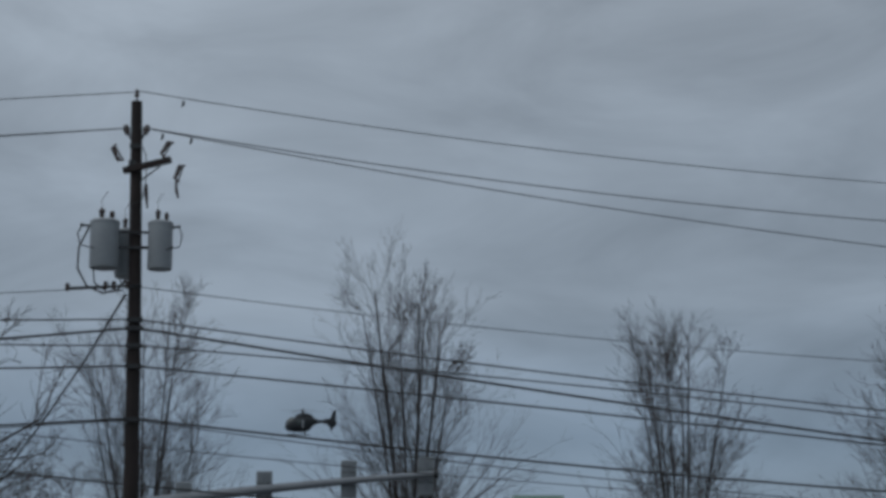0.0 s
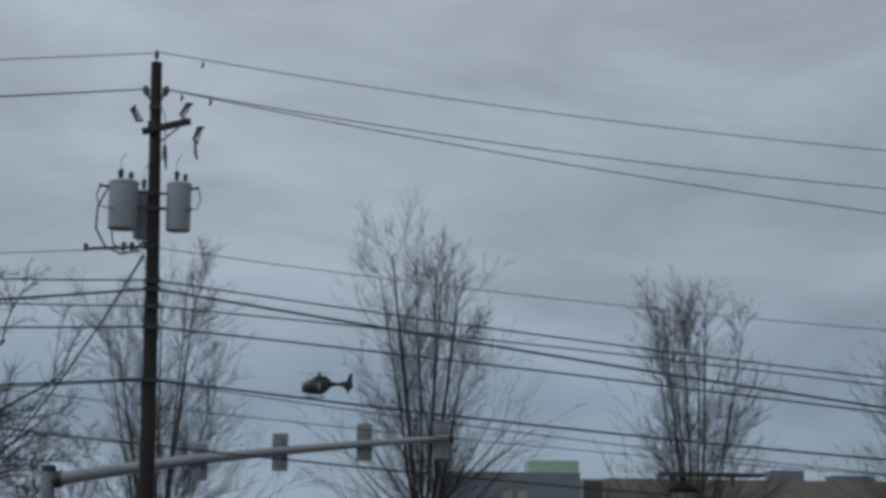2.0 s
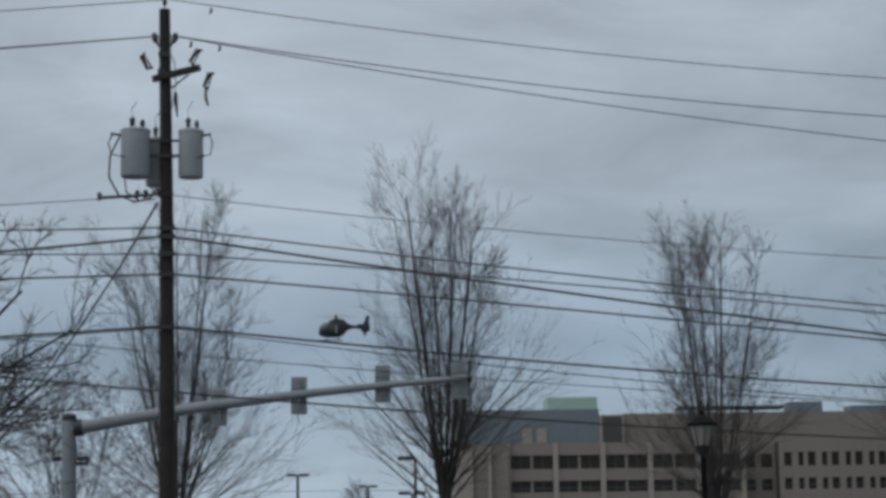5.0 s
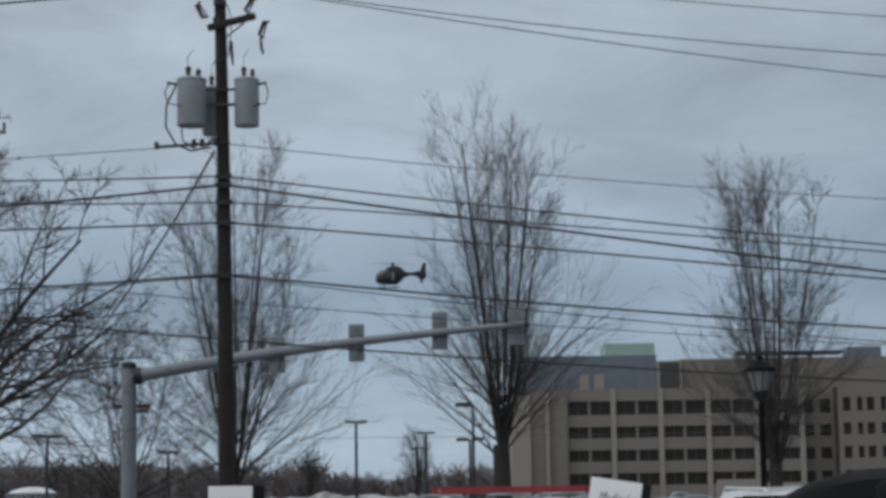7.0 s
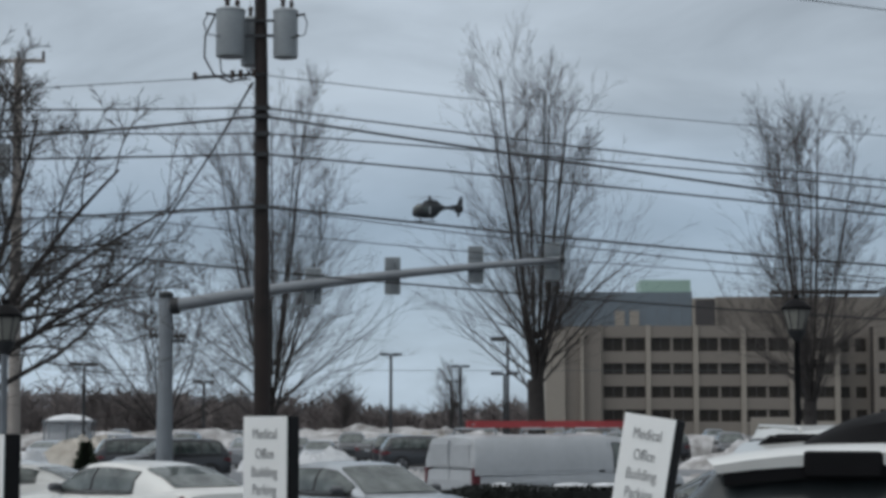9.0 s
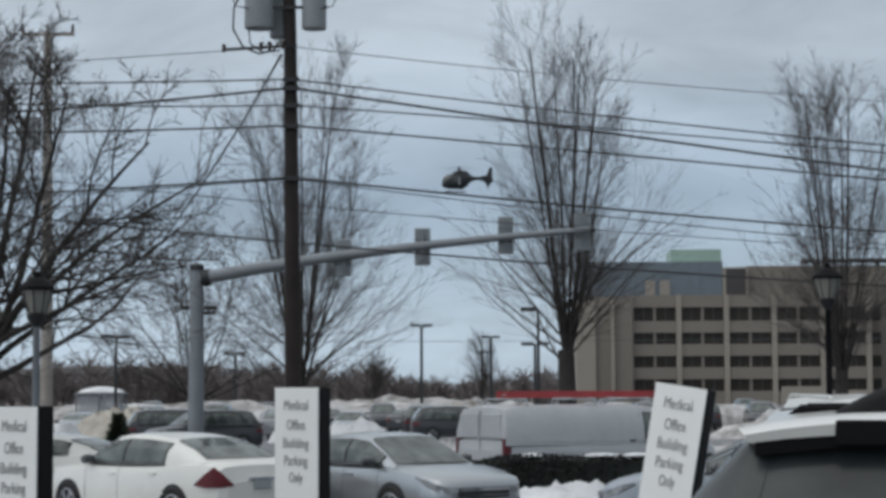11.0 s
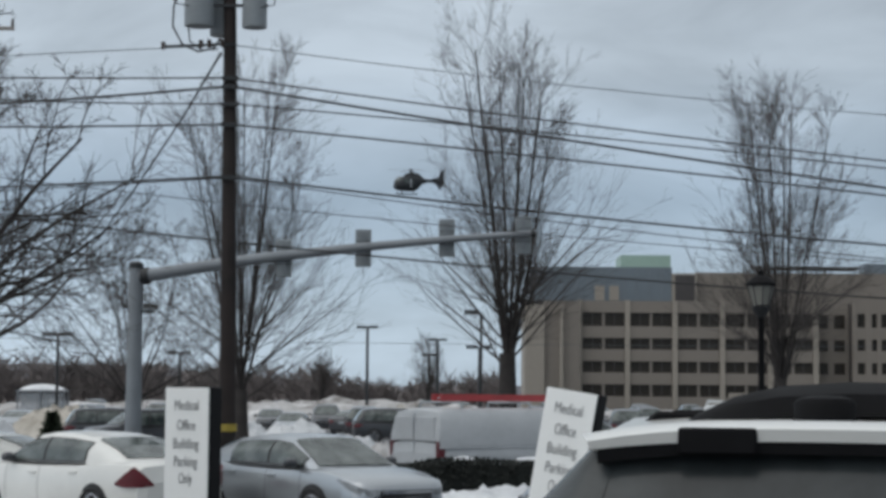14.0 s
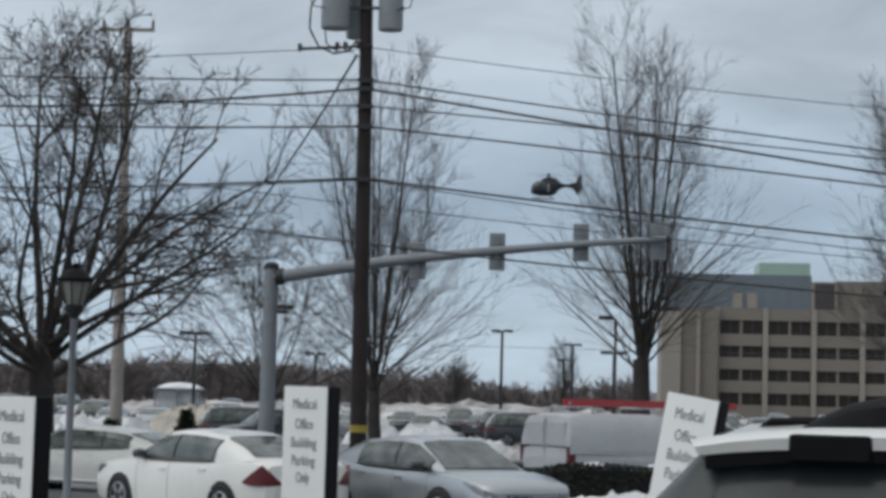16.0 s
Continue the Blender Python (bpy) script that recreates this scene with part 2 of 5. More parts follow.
def bevelled(ob, width=0.01, seg=2):
    mod = ob.modifiers.new("bevel", "BEVEL")
    mod.width, mod.segments, mod.limit_method = width, seg, "ANGLE"
    return ob


def thing(name, m, label, category, group="", kind=""):
    ob = new(name)
    ob.empty_display_size = 0.2
    ob.matrix_basis = m
    return tagged(ob, label, category, group, kind)


def single(name, shape, mat, label, category, group="", kind="", smooth=True):
    return tagged(new(name, mesh_of(name, shape, mat, smooth)), label, category, group, kind)


# ---- ground ----
def ground_z(x, y):
    """The near lot lies a little higher than the street."""
    return 0.6 - 0.6 * min(1.0, max(0.0, (y - 14) / 38.0))


xs = [-2500, -900, -400, -200, -100] + list(range(-60, 81, 4)) + [120, 200, 400, 900, 2500]
ys = [-900, -300, -100, -40] + list(range(-16, 121, 4)) + [160, 220, 300, 420, 700, 1400, 3000]
g = Shape().grid([[(x, y, ground_z(x, y)) for x in xs] for y in ys])
single("ground", g, M_ASPHALT, "wet dark asphalt with slush and thin snow", "ground", kind="structure")


def mound(name, x, y, lx, ly, h, seed, mat, label, group, turn=0.0, base=None):
    """A heap of ploughed snow with lumps."""
    n = 44 if y < 70 else 22
    z0 = ground_z(x, y) if base is None else base
    rows = []
    c, s = math.cos(radians(turn)), math.sin(radians(turn))
    for j in range(n + 1):
        row = []
        for i in range(n + 1):
            u, v = i / n * 2 - 1, j / n * 2 - 1
            k = max(0.0, 1 - (abs(u) ** 2.6 + abs(v) ** 2.2))
            lump = noise.noise(Vector((u * lx * 0.9 + seed * 7.3, v * ly * 0.9, seed * 1.7)))
            fine = noise.noise(Vector((u * lx * 2.7 + seed, v * ly * 2.7, seed * 3.1)))
            grit = noise.noise(Vector((u * lx * 6.1, v * ly * 6.1 + seed, seed * 2.3)))
            z = h * k ** 0.5 * (0.76 + 0.36 * lump + 0.20 * fine + 0.07 * grit) if k > 0 else -0.05
            px, py = u * lx / 2, v * ly / 2
            row.append((x + c * px - s * py, y + s * px + c * py, z0 + z - 0.03))
        rows.append(row)
    return single(name, Shape().grid(rows), mat, label, "snow pile", group, smooth=True)


# far ridge that closes the view behind the lots
rows = []
for j in range(5):
    row = []
    for i in range(161):
        x = -420 + i * 6.0
        top = 5.6 + 1.8 * noise.noise(Vector((x * 0.012, 3.1, 0))) + 1.6 * noise.noise(Vector((x * 0.09, 7.7, 0))) + (5.0 if x < -40 else 0) * min(1, (-40 - x) / 60 if x < -40 else 0)
        row.append((x, 560 + j * 25, (0.0, 0.55, 0.85, 0.97, 1.0)[j] * top))
    rows.append(row)
single("backdrop", Shape().grid(rows), M_RIDGE, "far wooded ridge with haze put into its bluish grey colour", "ridge", kind="structure")

# belt of bare woods behind the parking lots, twig by twig
rng = random.Random(11)
s = Shape()
for k in range(420):
    x = rng.uniform(-120, 40)
    y = rng.uniform(205, 300)
    if x > 8:
        continue
    dense = 1.0 if x < -16 else 0.8
    h = rng.uniform(4.4, 6.6) * dense + (0.6 if x < -30 else 0.1) + 1.6 * noise.noise(Vector((x * 0.07, 0, 0)))
    s.tube([(x, y, 0), (x + rng.uniform(-0.3, 0.3), y, h * 0.6)], [0.16, 0.07], 3, False)
    for b in range(34):
        t = rng.uniform(0.08, 0.75)
        a, up = rng.uniform(0, 6.283), rng.uniform(0.4, 1.5)
        ln = h * rng.uniform(0.18, 0.38)
        p = Vector((x, y, h * t))
        d = Vector((math.cos(a), math.sin(a), up)).normalized()
        q = p + d * ln
        s.tube([p, q], [0.10, 0.03], 3, False)
        for _ in range(2):
            d2 = (d + Vector((rng.uniform(-0.8, 0.8), rng.uniform(-0.8, 0.8), rng.uniform(-0.2, 0.6)))).normalized()
            p2 = p.lerp(q, rng.uniform(0.3, 0.9))
            s.tube([p2, p2 + d2 * ln * 0.6], [0.06, 0.02], 3, False)
tagged(new("far_woods", mesh_of("far_woods", s, M_WOODS, False)), "leafless brown woods beyond the parking lots", "woods", kind="stuff")

# brushy undergrowth at the foot of the woods
s = Shape()
rows = []
for j in range(4):
    row = []
    for i in range(111):
        x = -140 + i * 1.35
        h = max(1.4, 3.2 + 1.6 * noise.noise(Vector((x * 0.11, 1.3, 0))) + 1.3 * noise.noise(Vector((x * 0.7, 5.3, 0))) + (1.5 if x < -20 else -0.8 if x > -5 else 0))
        row.append((x, 302 + j * 5, (0, 0.7, 0.93, 1.0)[j] * h))
    rows.append(row)
tagged(new("brush", mesh_of("brush", s.grid(rows), M_WOODS, False)), "brown brush along the edge of the far lot", "brush", kind="stuff")


# ---- office building ----
B = 340.0
bld = thing("office_building", pose(0, 0, 0), "beige precast office block with ribbon windows and a blue-grey penthouse", "building")
cols = [21.75, 30.2, 38.6, 47.0, 55.5, 63.5]
bands = [(14.7, 17.1), (10.6, 12.6), (6.5, 8.5), (2.3, 4.4)]
part("core", Shape().box(14.0, B + 1.2, 0, 63.5, B + 40, 19.0), M_LOUVER, bld, smooth=False)
# floors: one spandrel a storey, from window head to the next sill
zs = [0.0] + [v for lo, hi in reversed(bands) for v in (lo, hi)] + [19.2]
for lo, hi in zip(zs[0::2], zs[1::2]):
    part("spandrel", Shape().box(21.75, B, lo, 63.5, B + 1.0, hi), M_PRECAST, bld, smooth=False)
for x in cols:
    part("pier", Shape().box(x - 0.45, B - 0.35, 0, x + 0.45, B + 0.9, 19.3), M_PRECASTLT, bld, smooth=False)
for x0, x1 in zip(cols, cols[1:]):
    for lo, hi in bands:
        mid = (x0 + x1) / 2
        for a, b in ((x0 + 0.55, mid - 0.22), (mid + 0.22, x1 - 0.55)):
            w = part("window", Shape().box(a, B + 0.55, lo, b, B + 0.62, hi), M_WINDOW, bld, smooth=False)
            part("mullion", Shape().box((a + b) / 2 - 0.05, B + 0.48, lo, (a + b) / 2 + 0.05, B + 0.55, hi), M_LOUVER, w, smooth=False)
        part("post", Shape().box(mid - 0.22, B + 0.2, lo, mid + 0.22, B + 0.9, hi), M_PRECAST, bld, smooth=False)
# stair towers at the blank end
part("end_wall", Shape().box(15.4, B - 1.5, 0, 21.75, B + 20, 19.0), M_PRECAST, bld, smooth=False)
part("end_tower", Shape().box(12.0, B - 2.4, 0, 15.4, B + 18, 18.3).box(18.1, B - 2.6, 0, 18.7, B - 1.5, 18.4), M_PRECASTLT, bld, smooth=False)
part("roof", Shape().box(12.0, B + 1.1, 19.0, 63.5, B + 40, 19.25), M_LOUVER, bld, smooth=False)
part("penthouse", Shape().box(13.0, B + 3, 19.2, 38.4, B + 22, 25.4), M_BLUEPANEL, bld, "blue-grey metal-clad penthouse", smooth=False)
for i in range(11):
    part("panel_rib", Shape().box(14.5 + i * 2.2, B + 2.9, 19.3, 14.6 + i * 2.2, B + 3.0, 25.3), M_GALV, bld, smooth=False)
for x in (24.6, 27.2):
    part("vent", Shape().box(x, B + 2.7, 19.4, x + 1.7, B + 3, 22.0), M_PRECASTLT, bld, smooth=False)
part("green_plant_room", Shape().box(29.4, B + 5, 25.4, 38.4, B + 16, 27.7), M_GREENPANEL, bld, "pale green rooftop plant room", smooth=False)
part("louver_frame", Shape().box(38.4, B + 2.4, 19.2, 42.8, B + 10, 24.3), M_PRECASTLT, bld, smooth=False)
part("louver", Shape().box(38.9, B + 2.3, 19.4, 42.4, B + 2.4, 24.0), M_LOUVER, bld, "dark louvred opening", smooth=False)
part("upper_block", Shape().box(42.8, B + 4, 19.2, 112, B + 26, 24.6), M_PRECAST, bld, smooth=False)
part("roof_edge", Shape().box(53.0, B + 3.4, 25.3, 72.0, B + 9, 25.75).box(55, B + 5, 24.6, 55.4, B + 6, 25.3).box(66, B + 5, 24.6, 66.4, B + 6, 25.3), M_LOUVER, bld, smooth=False)
part("roof_unit", Shape().box(73, B + 4, 24.6, 79, B + 9, 26.4), M_BLUEPANEL, bld, smooth=False)
part("roof_unit", Shape().box(84, B + 4, 24.6, 92, B + 9, 25.6), M_BLUEPANEL, bld, smooth=False)
# wing that runs on beyond a recess
part("recess", Shape().box(63.5, B + 3.5, 0, 70.0, B + 30, 19.2), M_PRECAST, bld, smooth=False)
for lo, hi in bands:
    for x in (64.4, 67.4):
        part("window", Shape().box(x, B + 3.4, lo, x + 1.9, B + 3.5, hi), M_WINDOW, bld, smooth=False)
part("wing_core", Shape().box(70.0, B - 1.2, 0, 112, B + 30, 19.0), M_LOUVER, bld, smooth=False)
for lo, hi in zip(zs[0::2], zs[1::2]):
    part("spandrel", Shape().box(70.0, B - 2.4, lo, 112, B - 1.2, hi), M_PRECAST, bld, smooth=False)
for i in range(21):
    x = 70.0 + i * 2.1
    part("pier", Shape().box(x - 0.35, B - 2.5, 0, x + (0.75 if i % 2 else 0.35), B - 1.2, 19.1), M_PRECAST, bld, smooth=False)
    for lo, hi in bands:
        part("window", Shape().box(x + 0.35, B - 1.75, lo, x + 1.75, B - 1.7, hi), M_WINDOW, bld, smooth=False)
wall = thing("low_wall", pose(0, 0, 0), "low beige concrete wall before the office block", "wall", kind="structure")
part("wall_panel", Shape().box(44, B - 30, 0, 52, B - 29, 3.0).box(52, B - 30.4, 0, 58, B - 29, 2.4), M_PRECASTLT, wall, smooth=False)


# ---- bare trees ----
def grow(rng, shapes, p, d, length, radius, level, rule):
    """One limb and all that springs from it."""
    steps = (8, 6, 5, 4, 3)[level]
    pts, rad = [p.copy()], [radius]
    d = d.normalized()
    tip = rule["tip"][min(level, 2)]
    wander = rule["wander"] * (0.7 + 0.4 * level)
    for i in range(steps):
        d = (d + Vector((rng.gauss(0, wander), rng.gauss(0, wander), rng.gauss(0, wander * 0.5) + rule["lift"] * (0.5 + 0.2 * level)))).normalized()
        p = p + d * length / steps
        pts.append(p.copy())
        rad.append(max(radius * (1 - (1 - tip) * (i + 1) / steps), rule["min"] * 0.6))
    shapes[min(level, 2)].tube(pts, rad, (8, 5, 3, 3, 3)[level], level < 1)
    if level >= rule["depth"]:
        return
    count = rule["count"][level]
    for k in range(count):
        t = rng.uniform(rule["from"][level], 1.0) if k else 0.98
        j = min(int(t * steps), steps - 1)
        at = pts[j].lerp(pts[j + 1], t * steps - j)
        axis = (pts[j + 1] - pts[j]).normalized()
        side = axis.orthogonal().normalized()
        side = Matrix.Rotation(rng.uniform(0, 6.283), 3, axis) @ side
        ang = radians(rng.uniform(*rule["angle"][level]))
        nd = axis * math.cos(ang) + side * math.sin(ang)
        ln = length * rng.uniform(*rule["ratio"][level]) * (1.2 - rule["crop"] * t)
        grow(rng, shapes, at, nd, ln, max(rad[j] * rng.uniform(*rule["child"]), rule["min"]), level + 1, rule)


def bare_tree(x, y, height, seed, label, leaders, low, rule, trunk_r, fork, group="", z=None):
    rng = random.Random(seed)
    z = ground_z(x, y) if z is None else z
    t = thing("bare_tree", pose(x, y, z), label, "tree", group)
    shapes = [Shape(), Shape(), Shape()]
    lean = Vector((rng.uniform(-0.15, 0.15), rng.uniform(-0.1, 0.1), fork))
    shapes[0].tube([(0, 0, -0.1), (0.02, 0, 0.25), lean * 0.5, lean], [trunk_r * 1.5, trunk_r * 1.1, trunk_r, trunk_r * 0.92], 12)
    lo, hi = rule["lead"]
    for k in range(leaders):
        a = 2.4 * k + rng.uniform(-0.5, 0.5)
        spread = (k + 0.5) / leaders
        ang = radians(lo + (hi - lo) * spread ** 0.8)
        d = Vector((math.cos(a) * math.sin(ang), math.sin(a) * math.sin(ang), math.cos(ang)))
        start = lean - Vector((0, 0, rng.uniform(0, fork * 0.3)))
        reach = (height - fork) * (1.0 - rule["dome"] * spread ** 1.6) * rng.uniform(0.93, 1.04)
        grow(rng, shapes, start, d, reach, trunk_r * rng.uniform(*rule["thick"]), 0, rule)
    for k in range(low):
        a = 2.4 * k + rng.uniform(-0.6, 0.6)
        ang = radians(rng.uniform(*rule["low"]))
        d = Vector((math.cos(a) * math.sin(ang), math.sin(a) * math.sin(ang), math.cos(ang)))
        start = lean * rng.uniform(0.62, 1.0) + Vector((0, 0, rng.uniform(0, rule["lowrise"])))
        grow(rng, shapes, start, d, (height - fork) * rng.uniform(*rule["lowlen"]), trunk_r * rng.uniform(*rule["lowthick"]), 1, rule)
    part("trunk", shapes[0], M_BARK, t)
    tagged(part("branchwork", shapes[1], rule["mats"][0], t), kind="stuff")
    tagged(part("twigwork", shapes[2], rule["mats"][1], t, "fine leafless twigs", smooth=False), kind="stuff")
    return t


VASE = dict(crop=0.62, wander=0.016, lift=0.022, depth=3, count=(16, 9, 4), angle=((18, 44), (16, 40), (16, 42)), ratio=((0.18, 0.42), (0.3, 0.6), (0.45, 0.8)), lead=(1, 13), low=(36, 62), lowlen=(0.30, 0.52), thick=(0.20, 0.27), lowthick=(0.12, 0.17), lowrise=2.4, dome=0.22, tip=(0.26, 0.2, 0.4), child=(0.28, 0.42), min=0.0072, mats=(M_LIMB, M_TWIG))
VASE["from"] = (0.10, 0.08, 0.08)
OAK = dict(crop=0.65, wander=0.095, lift=0.026, depth=3, count=(10, 11, 8), angle=((28, 62), (25, 60), (22, 58)), ratio=((0.34, 0.56), (0.32, 0.55), (0.35, 0.6)), lead=(4, 64), low=(54, 76), lowlen=(0.72, 0.98), thick=(0.32, 0.42), lowthick=(0.24, 0.32), lowrise=0.7, dome=0.14, tip=(0.22, 0.26, 0.4), child=(0.42, 0.56), min=0.009, mats=(M_BARK, M_LIMB))
OAK["from"] = (0.22, 0.2, 0.1)
row = "street trees behind the road"
bare_tree(-8.0, 75, 15.0, 3, "tall leafless maple with upright limbs behind the utility pole", 9, 16, dict(VASE, lead=(2, 18)), 0.26, 2.6, row)
bare_tree(2.5, 80, 17.6, 8, "tall leafless maple with a thick forked trunk", 9, 20, dict(VASE, lead=(2, 15)), 0.38, 4.2, row)
bare_tree(12.9, 75, 14.4, 5, "leafless maple with a narrow vase-shaped crown", 9, 13, dict(VASE, lead=(2, 18), lowlen=(0.30, 0.48)), 0.27, 3.2, row)
bare_tree(23.2, 78, 15.0, 6, "leafless maple with a rounded bare crown", 8, 12, VASE, 0.25, 3.2, row)
bare_tree(-12.2, 44, 10.9, 21, "broad leafless oak with wide spreading limbs", 8, 9, OAK, 0.30, 3.1)
bare_tree(-16.5, 41, 8.6, 29, "broad leafless oak leaning over the snow bank", 6, 6, OAK, 0.28, 3.0)
bare_tree(-13.75, 84, 9.6, 35, "leafless ornamental tree with a dense twiggy crown", 7, 9, dict(OAK, lead=(6, 44), count=(10, 9, 6), min=0.009), 0.13, 2.2)
bare_tree(-2.6, 190, 8.0, 41, "small far leafless tree on the lot edge", 6, 6, VASE, 0.18, 1.6)
bare_tree(-14.0, 205, 6.6, 43, "small far leafless tree by the lot", 6, 6, VASE, 0.18, 1.6)


# ---- utility poles, wires ----
PX, PY = -5.98, 53.0
pole = thing("utility_pole", pose(PX, PY, 0), "tall dark creosoted wooden utility pole with a yellow marker band", "utility pole")
part("shaft", Shape().tube([(0.05, 0, -0.2), (0.0, 0, 6), (-0.06, 0, 12), (-0.16, 0, 17.5)], [0.245, 0.215, 0.185, 0.155], 16), M_POLE, pole)
part("marker_band", Shape().tube([(0.05, 0, 1.42), (0.05, 0, 1.62)], [0.252, 0.251], 16), M_YELLOW, pole, "yellow marker band")
part("top_pin", Shape().lathe(-0.16, 0, [(0.02, 17.45), (0.02, 17.62), (0.06, 17.64), (0.075, 17.70), (0.05, 17.74), (0.065, 17.80), (0.04, 17.86)], 10), M_PORCELAIN, pole, "porcelain pin insulator")
for sx in (-1, 1):
    arm = part("insulator_bracket", Shape().tube([(-0.14, 0, 16.25), (-0.14 + sx * 0.18, -0.05, 16.45), (-0.14 + sx * 0.26, -0.05, 16.62)], 0.035, 6), M_DARKMETAL, pole)
    part("insulator", Shape().tube([(-0.14 + sx * 0.24, -0.05, 16.52), (-0.14 + sx * 0.28, -0.05, 16.66), (-0.14 + sx * 0.31, -0.05, 16.80)], [0.06, 0.10, 0.06], 10), M_PORCELAIN, arm)
part("strap", Shape().box(-0.30, -0.22, 16.1, 0.02, 0.0, 16.22).box(-0.32, -0.2, 15.4, -0.12, -0.1, 15.75), M_DARKMETAL, pole)
# short cross-arm that carries the fuse cut-outs, turned towards the street
xa = part("crossarm", Shape().box(-0.44, -0.09, -0.085, 0.95, 0.09, 0.085), M_POLE, pole)
xa.matrix_basis = pose(-0.03, -0.26, 15.52, 0, -12, -8)
bevelled(xa, 0.015)
part("brace", Shape().tube([(0.55, -0.05, 15.6), (0.02, -0.15, 15.15)], 0.025, 5), M_DARKMETAL, pole)


def cutout(x, z, tilt, drop):
    s = Shape()
    m = pose(x, -0.2, z, 0, tilt, 0)
    s.tube([m @ Vector((0, 0, 0)), m @ Vector((0.02, 0, 0.42))], [0.05, 0.065, 0.05][0:2], 8)
    s.tube([m @ Vector((0.12, 0, -0.02)), m @ Vector((0.10, 0, 0.40))], 0.028, 6)
    s.tube([m @ Vector((0, 0, 0.40)), m @ Vector((0.16, 0, 0.46))], 0.035, 6)
    s.tube([m @ Vector((0, 0, 0.02)), m @ Vector((0.15, 0, -0.04))], 0.035, 6)
    if drop:
        s.tube([m @ Vector((0.05, 0, 0)), Vector((x + 0.06, -0.2, z - drop * 0.6)), Vector((x + 0.12, -0.2, z - drop))], [0.03, 0.05, 0.03], 6)
    return part("fuse_cutout", s, M_PORCELAIN, pole, "fuse cut-out")


cutout(-0.60, 15.72, -28, 0)
cutout(0.58, 15.92, 28, 0)
cutout(0.98, 15.20, 18, 0.55)
part("arrester", Shape().tube([(0.18, -0.15, 15.05), (0.20, -0.15, 14.75), (0.24, -0.15, 14.35)], [0.05, 0.055, 0.02], 8), M_PORCELAIN, pole)
part("jumper", Shape().tube([(0.02, -0.18, 16.2), (0.16, -0.22, 15.9), (0.2, -0.22, 15.3), (0.1, -0.22, 14.6), (-0.3, -0.25, 14.4)], 0.016, 5), M_CABLE, pole)
part("hanger_band", Shape().box(-0.85, -0.26, 13.18, 1.0, -0.2, 13.26).box(-0.9, -0.26, 13.62, 0.9, -0.2, 13.68), M_DARKMETAL, pole)


def transformer(dx, dy, z, label, pipe, girth=1.0):
    t = thing("pole_transformer", pose(PX + dx, PY + dy, z) @ Matrix.Diagonal((girth, girth, 1.0, 1.0)), label, "transformer", "transformers on the utility pole")
    part("tank", Shape().lathe(0, 0, [(0.33, 0), (0.345, 0.03), (0.345, 1.26), (0.36, 1.27), (0.36, 1.32), (0.31, 1.37), (0.0, 1.40)], 24), M_TANK, t)
    part("lug", Shape().box(-0.05, 0.33, 0.25, 0.05, 0.42, 0.40).box(-0.05, 0.33, 0.95, 0.05, 0.42, 1.1), M_DARKMETAL, t)
    for bx, h in ((-0.08, 0.36), (0.16, 0.28)):
        part("bushing", Shape().lathe(bx, 0, [(0.05, 1.36), (0.07, 1.42), (0.045, 1.46), (0.075, 1.52), (0.045, 1.55), (0.07 + 0.02 * (h > 0.3), 1.36 + h * 0.75), (0.03, 1.36 + h)], 10), M_PORCELAIN, t, "porcelain bushing")
    part("side_terminal", Shape().tube([(pipe * 0.33, -0.1, 1.18), (pipe * 0.5, -0.12, 1.2), (pipe * 0.56, -0.12, 1.21)], [0.035, 0.035, 0.05], 8), M_DARKMETAL, t)
    part("lead", Shape().tube([(pipe * 0.52, -0.12, 1.2), (pipe * 0.62, -0.14, 0.95), (pipe * 0.55, -0.15, 0.62), (pipe * 0.2, -0.36, 0.5)], 0.018, 5), M_CABLE, t)
    part("top_wire", Shape().tube([(-0.08, 0, 1.72), (-0.1, 0, 1.95), (0.05, 0, 2.2)], 0.01, 4), M_CABLE, t)
    return t


transformer(-0.91, -0.25, 12.62, "grey steel drum transformer with side leads on the utility pole", -1, 1.18)
transformer(-0.36, 0.50, 12.50, "grey steel drum transformer hung behind the utility pole", -1)
transformer(0.62, -0.10, 12.62, "grey steel drum transformer with two bushings on the utility pole", 1)
part("secondary_arm", Shape().tube([(-1.95, -0.2, 12.06), (0.15, -0.2, 12.16)], 0.035, 6), M_DARKMETAL, pole)
for x in (-1.9, -0.85, -0.62, -0.25):
    part("spool_insulator", Shape().lathe(x, -0.2, [(0.05, 11.98 + 0.05 * (x + 1.9)), (0.075, 12.04 + 0.05 * (x + 1.9)), (0.04, 12.09 + 0.05 * (x + 1.9)), (0.075, 12.14 + 0.05 * (x + 1.9)), (0.05, 12.20 + 0.05 * (x + 1.9))], 8), M_PORCELAIN, pole)
part("drip_loop", Shape().tube([(-1.32, -0.35, 13.8), (-1.6, -0.35, 13.2), (-1.62, -0.35, 12.6), (-1.35, -0.35, 12.1), (-0.9, -0.35, 11.9), (-0.5, -0.3, 12.0), (-0.3, -0.25, 12.3)], 0.03, 6), M_CABLE, pole)
part("drip_loop", Shape().tube([(-1.2, -0.3, 12.7), (-1.15, -0.3, 12.2), (-0.8, -0.3, 11.95), (-0.35, -0.25, 12.0)], 0.022, 6), M_CABLE, pole)
for z in (11.19, 10.95, 10.46, 9.89, 8.42):
    part("cable_clamp", Shape().box(-0.24, -0.30, z - 0.07, 0.22, -0.18, z + 0.05), M_DARKMETAL, pole)


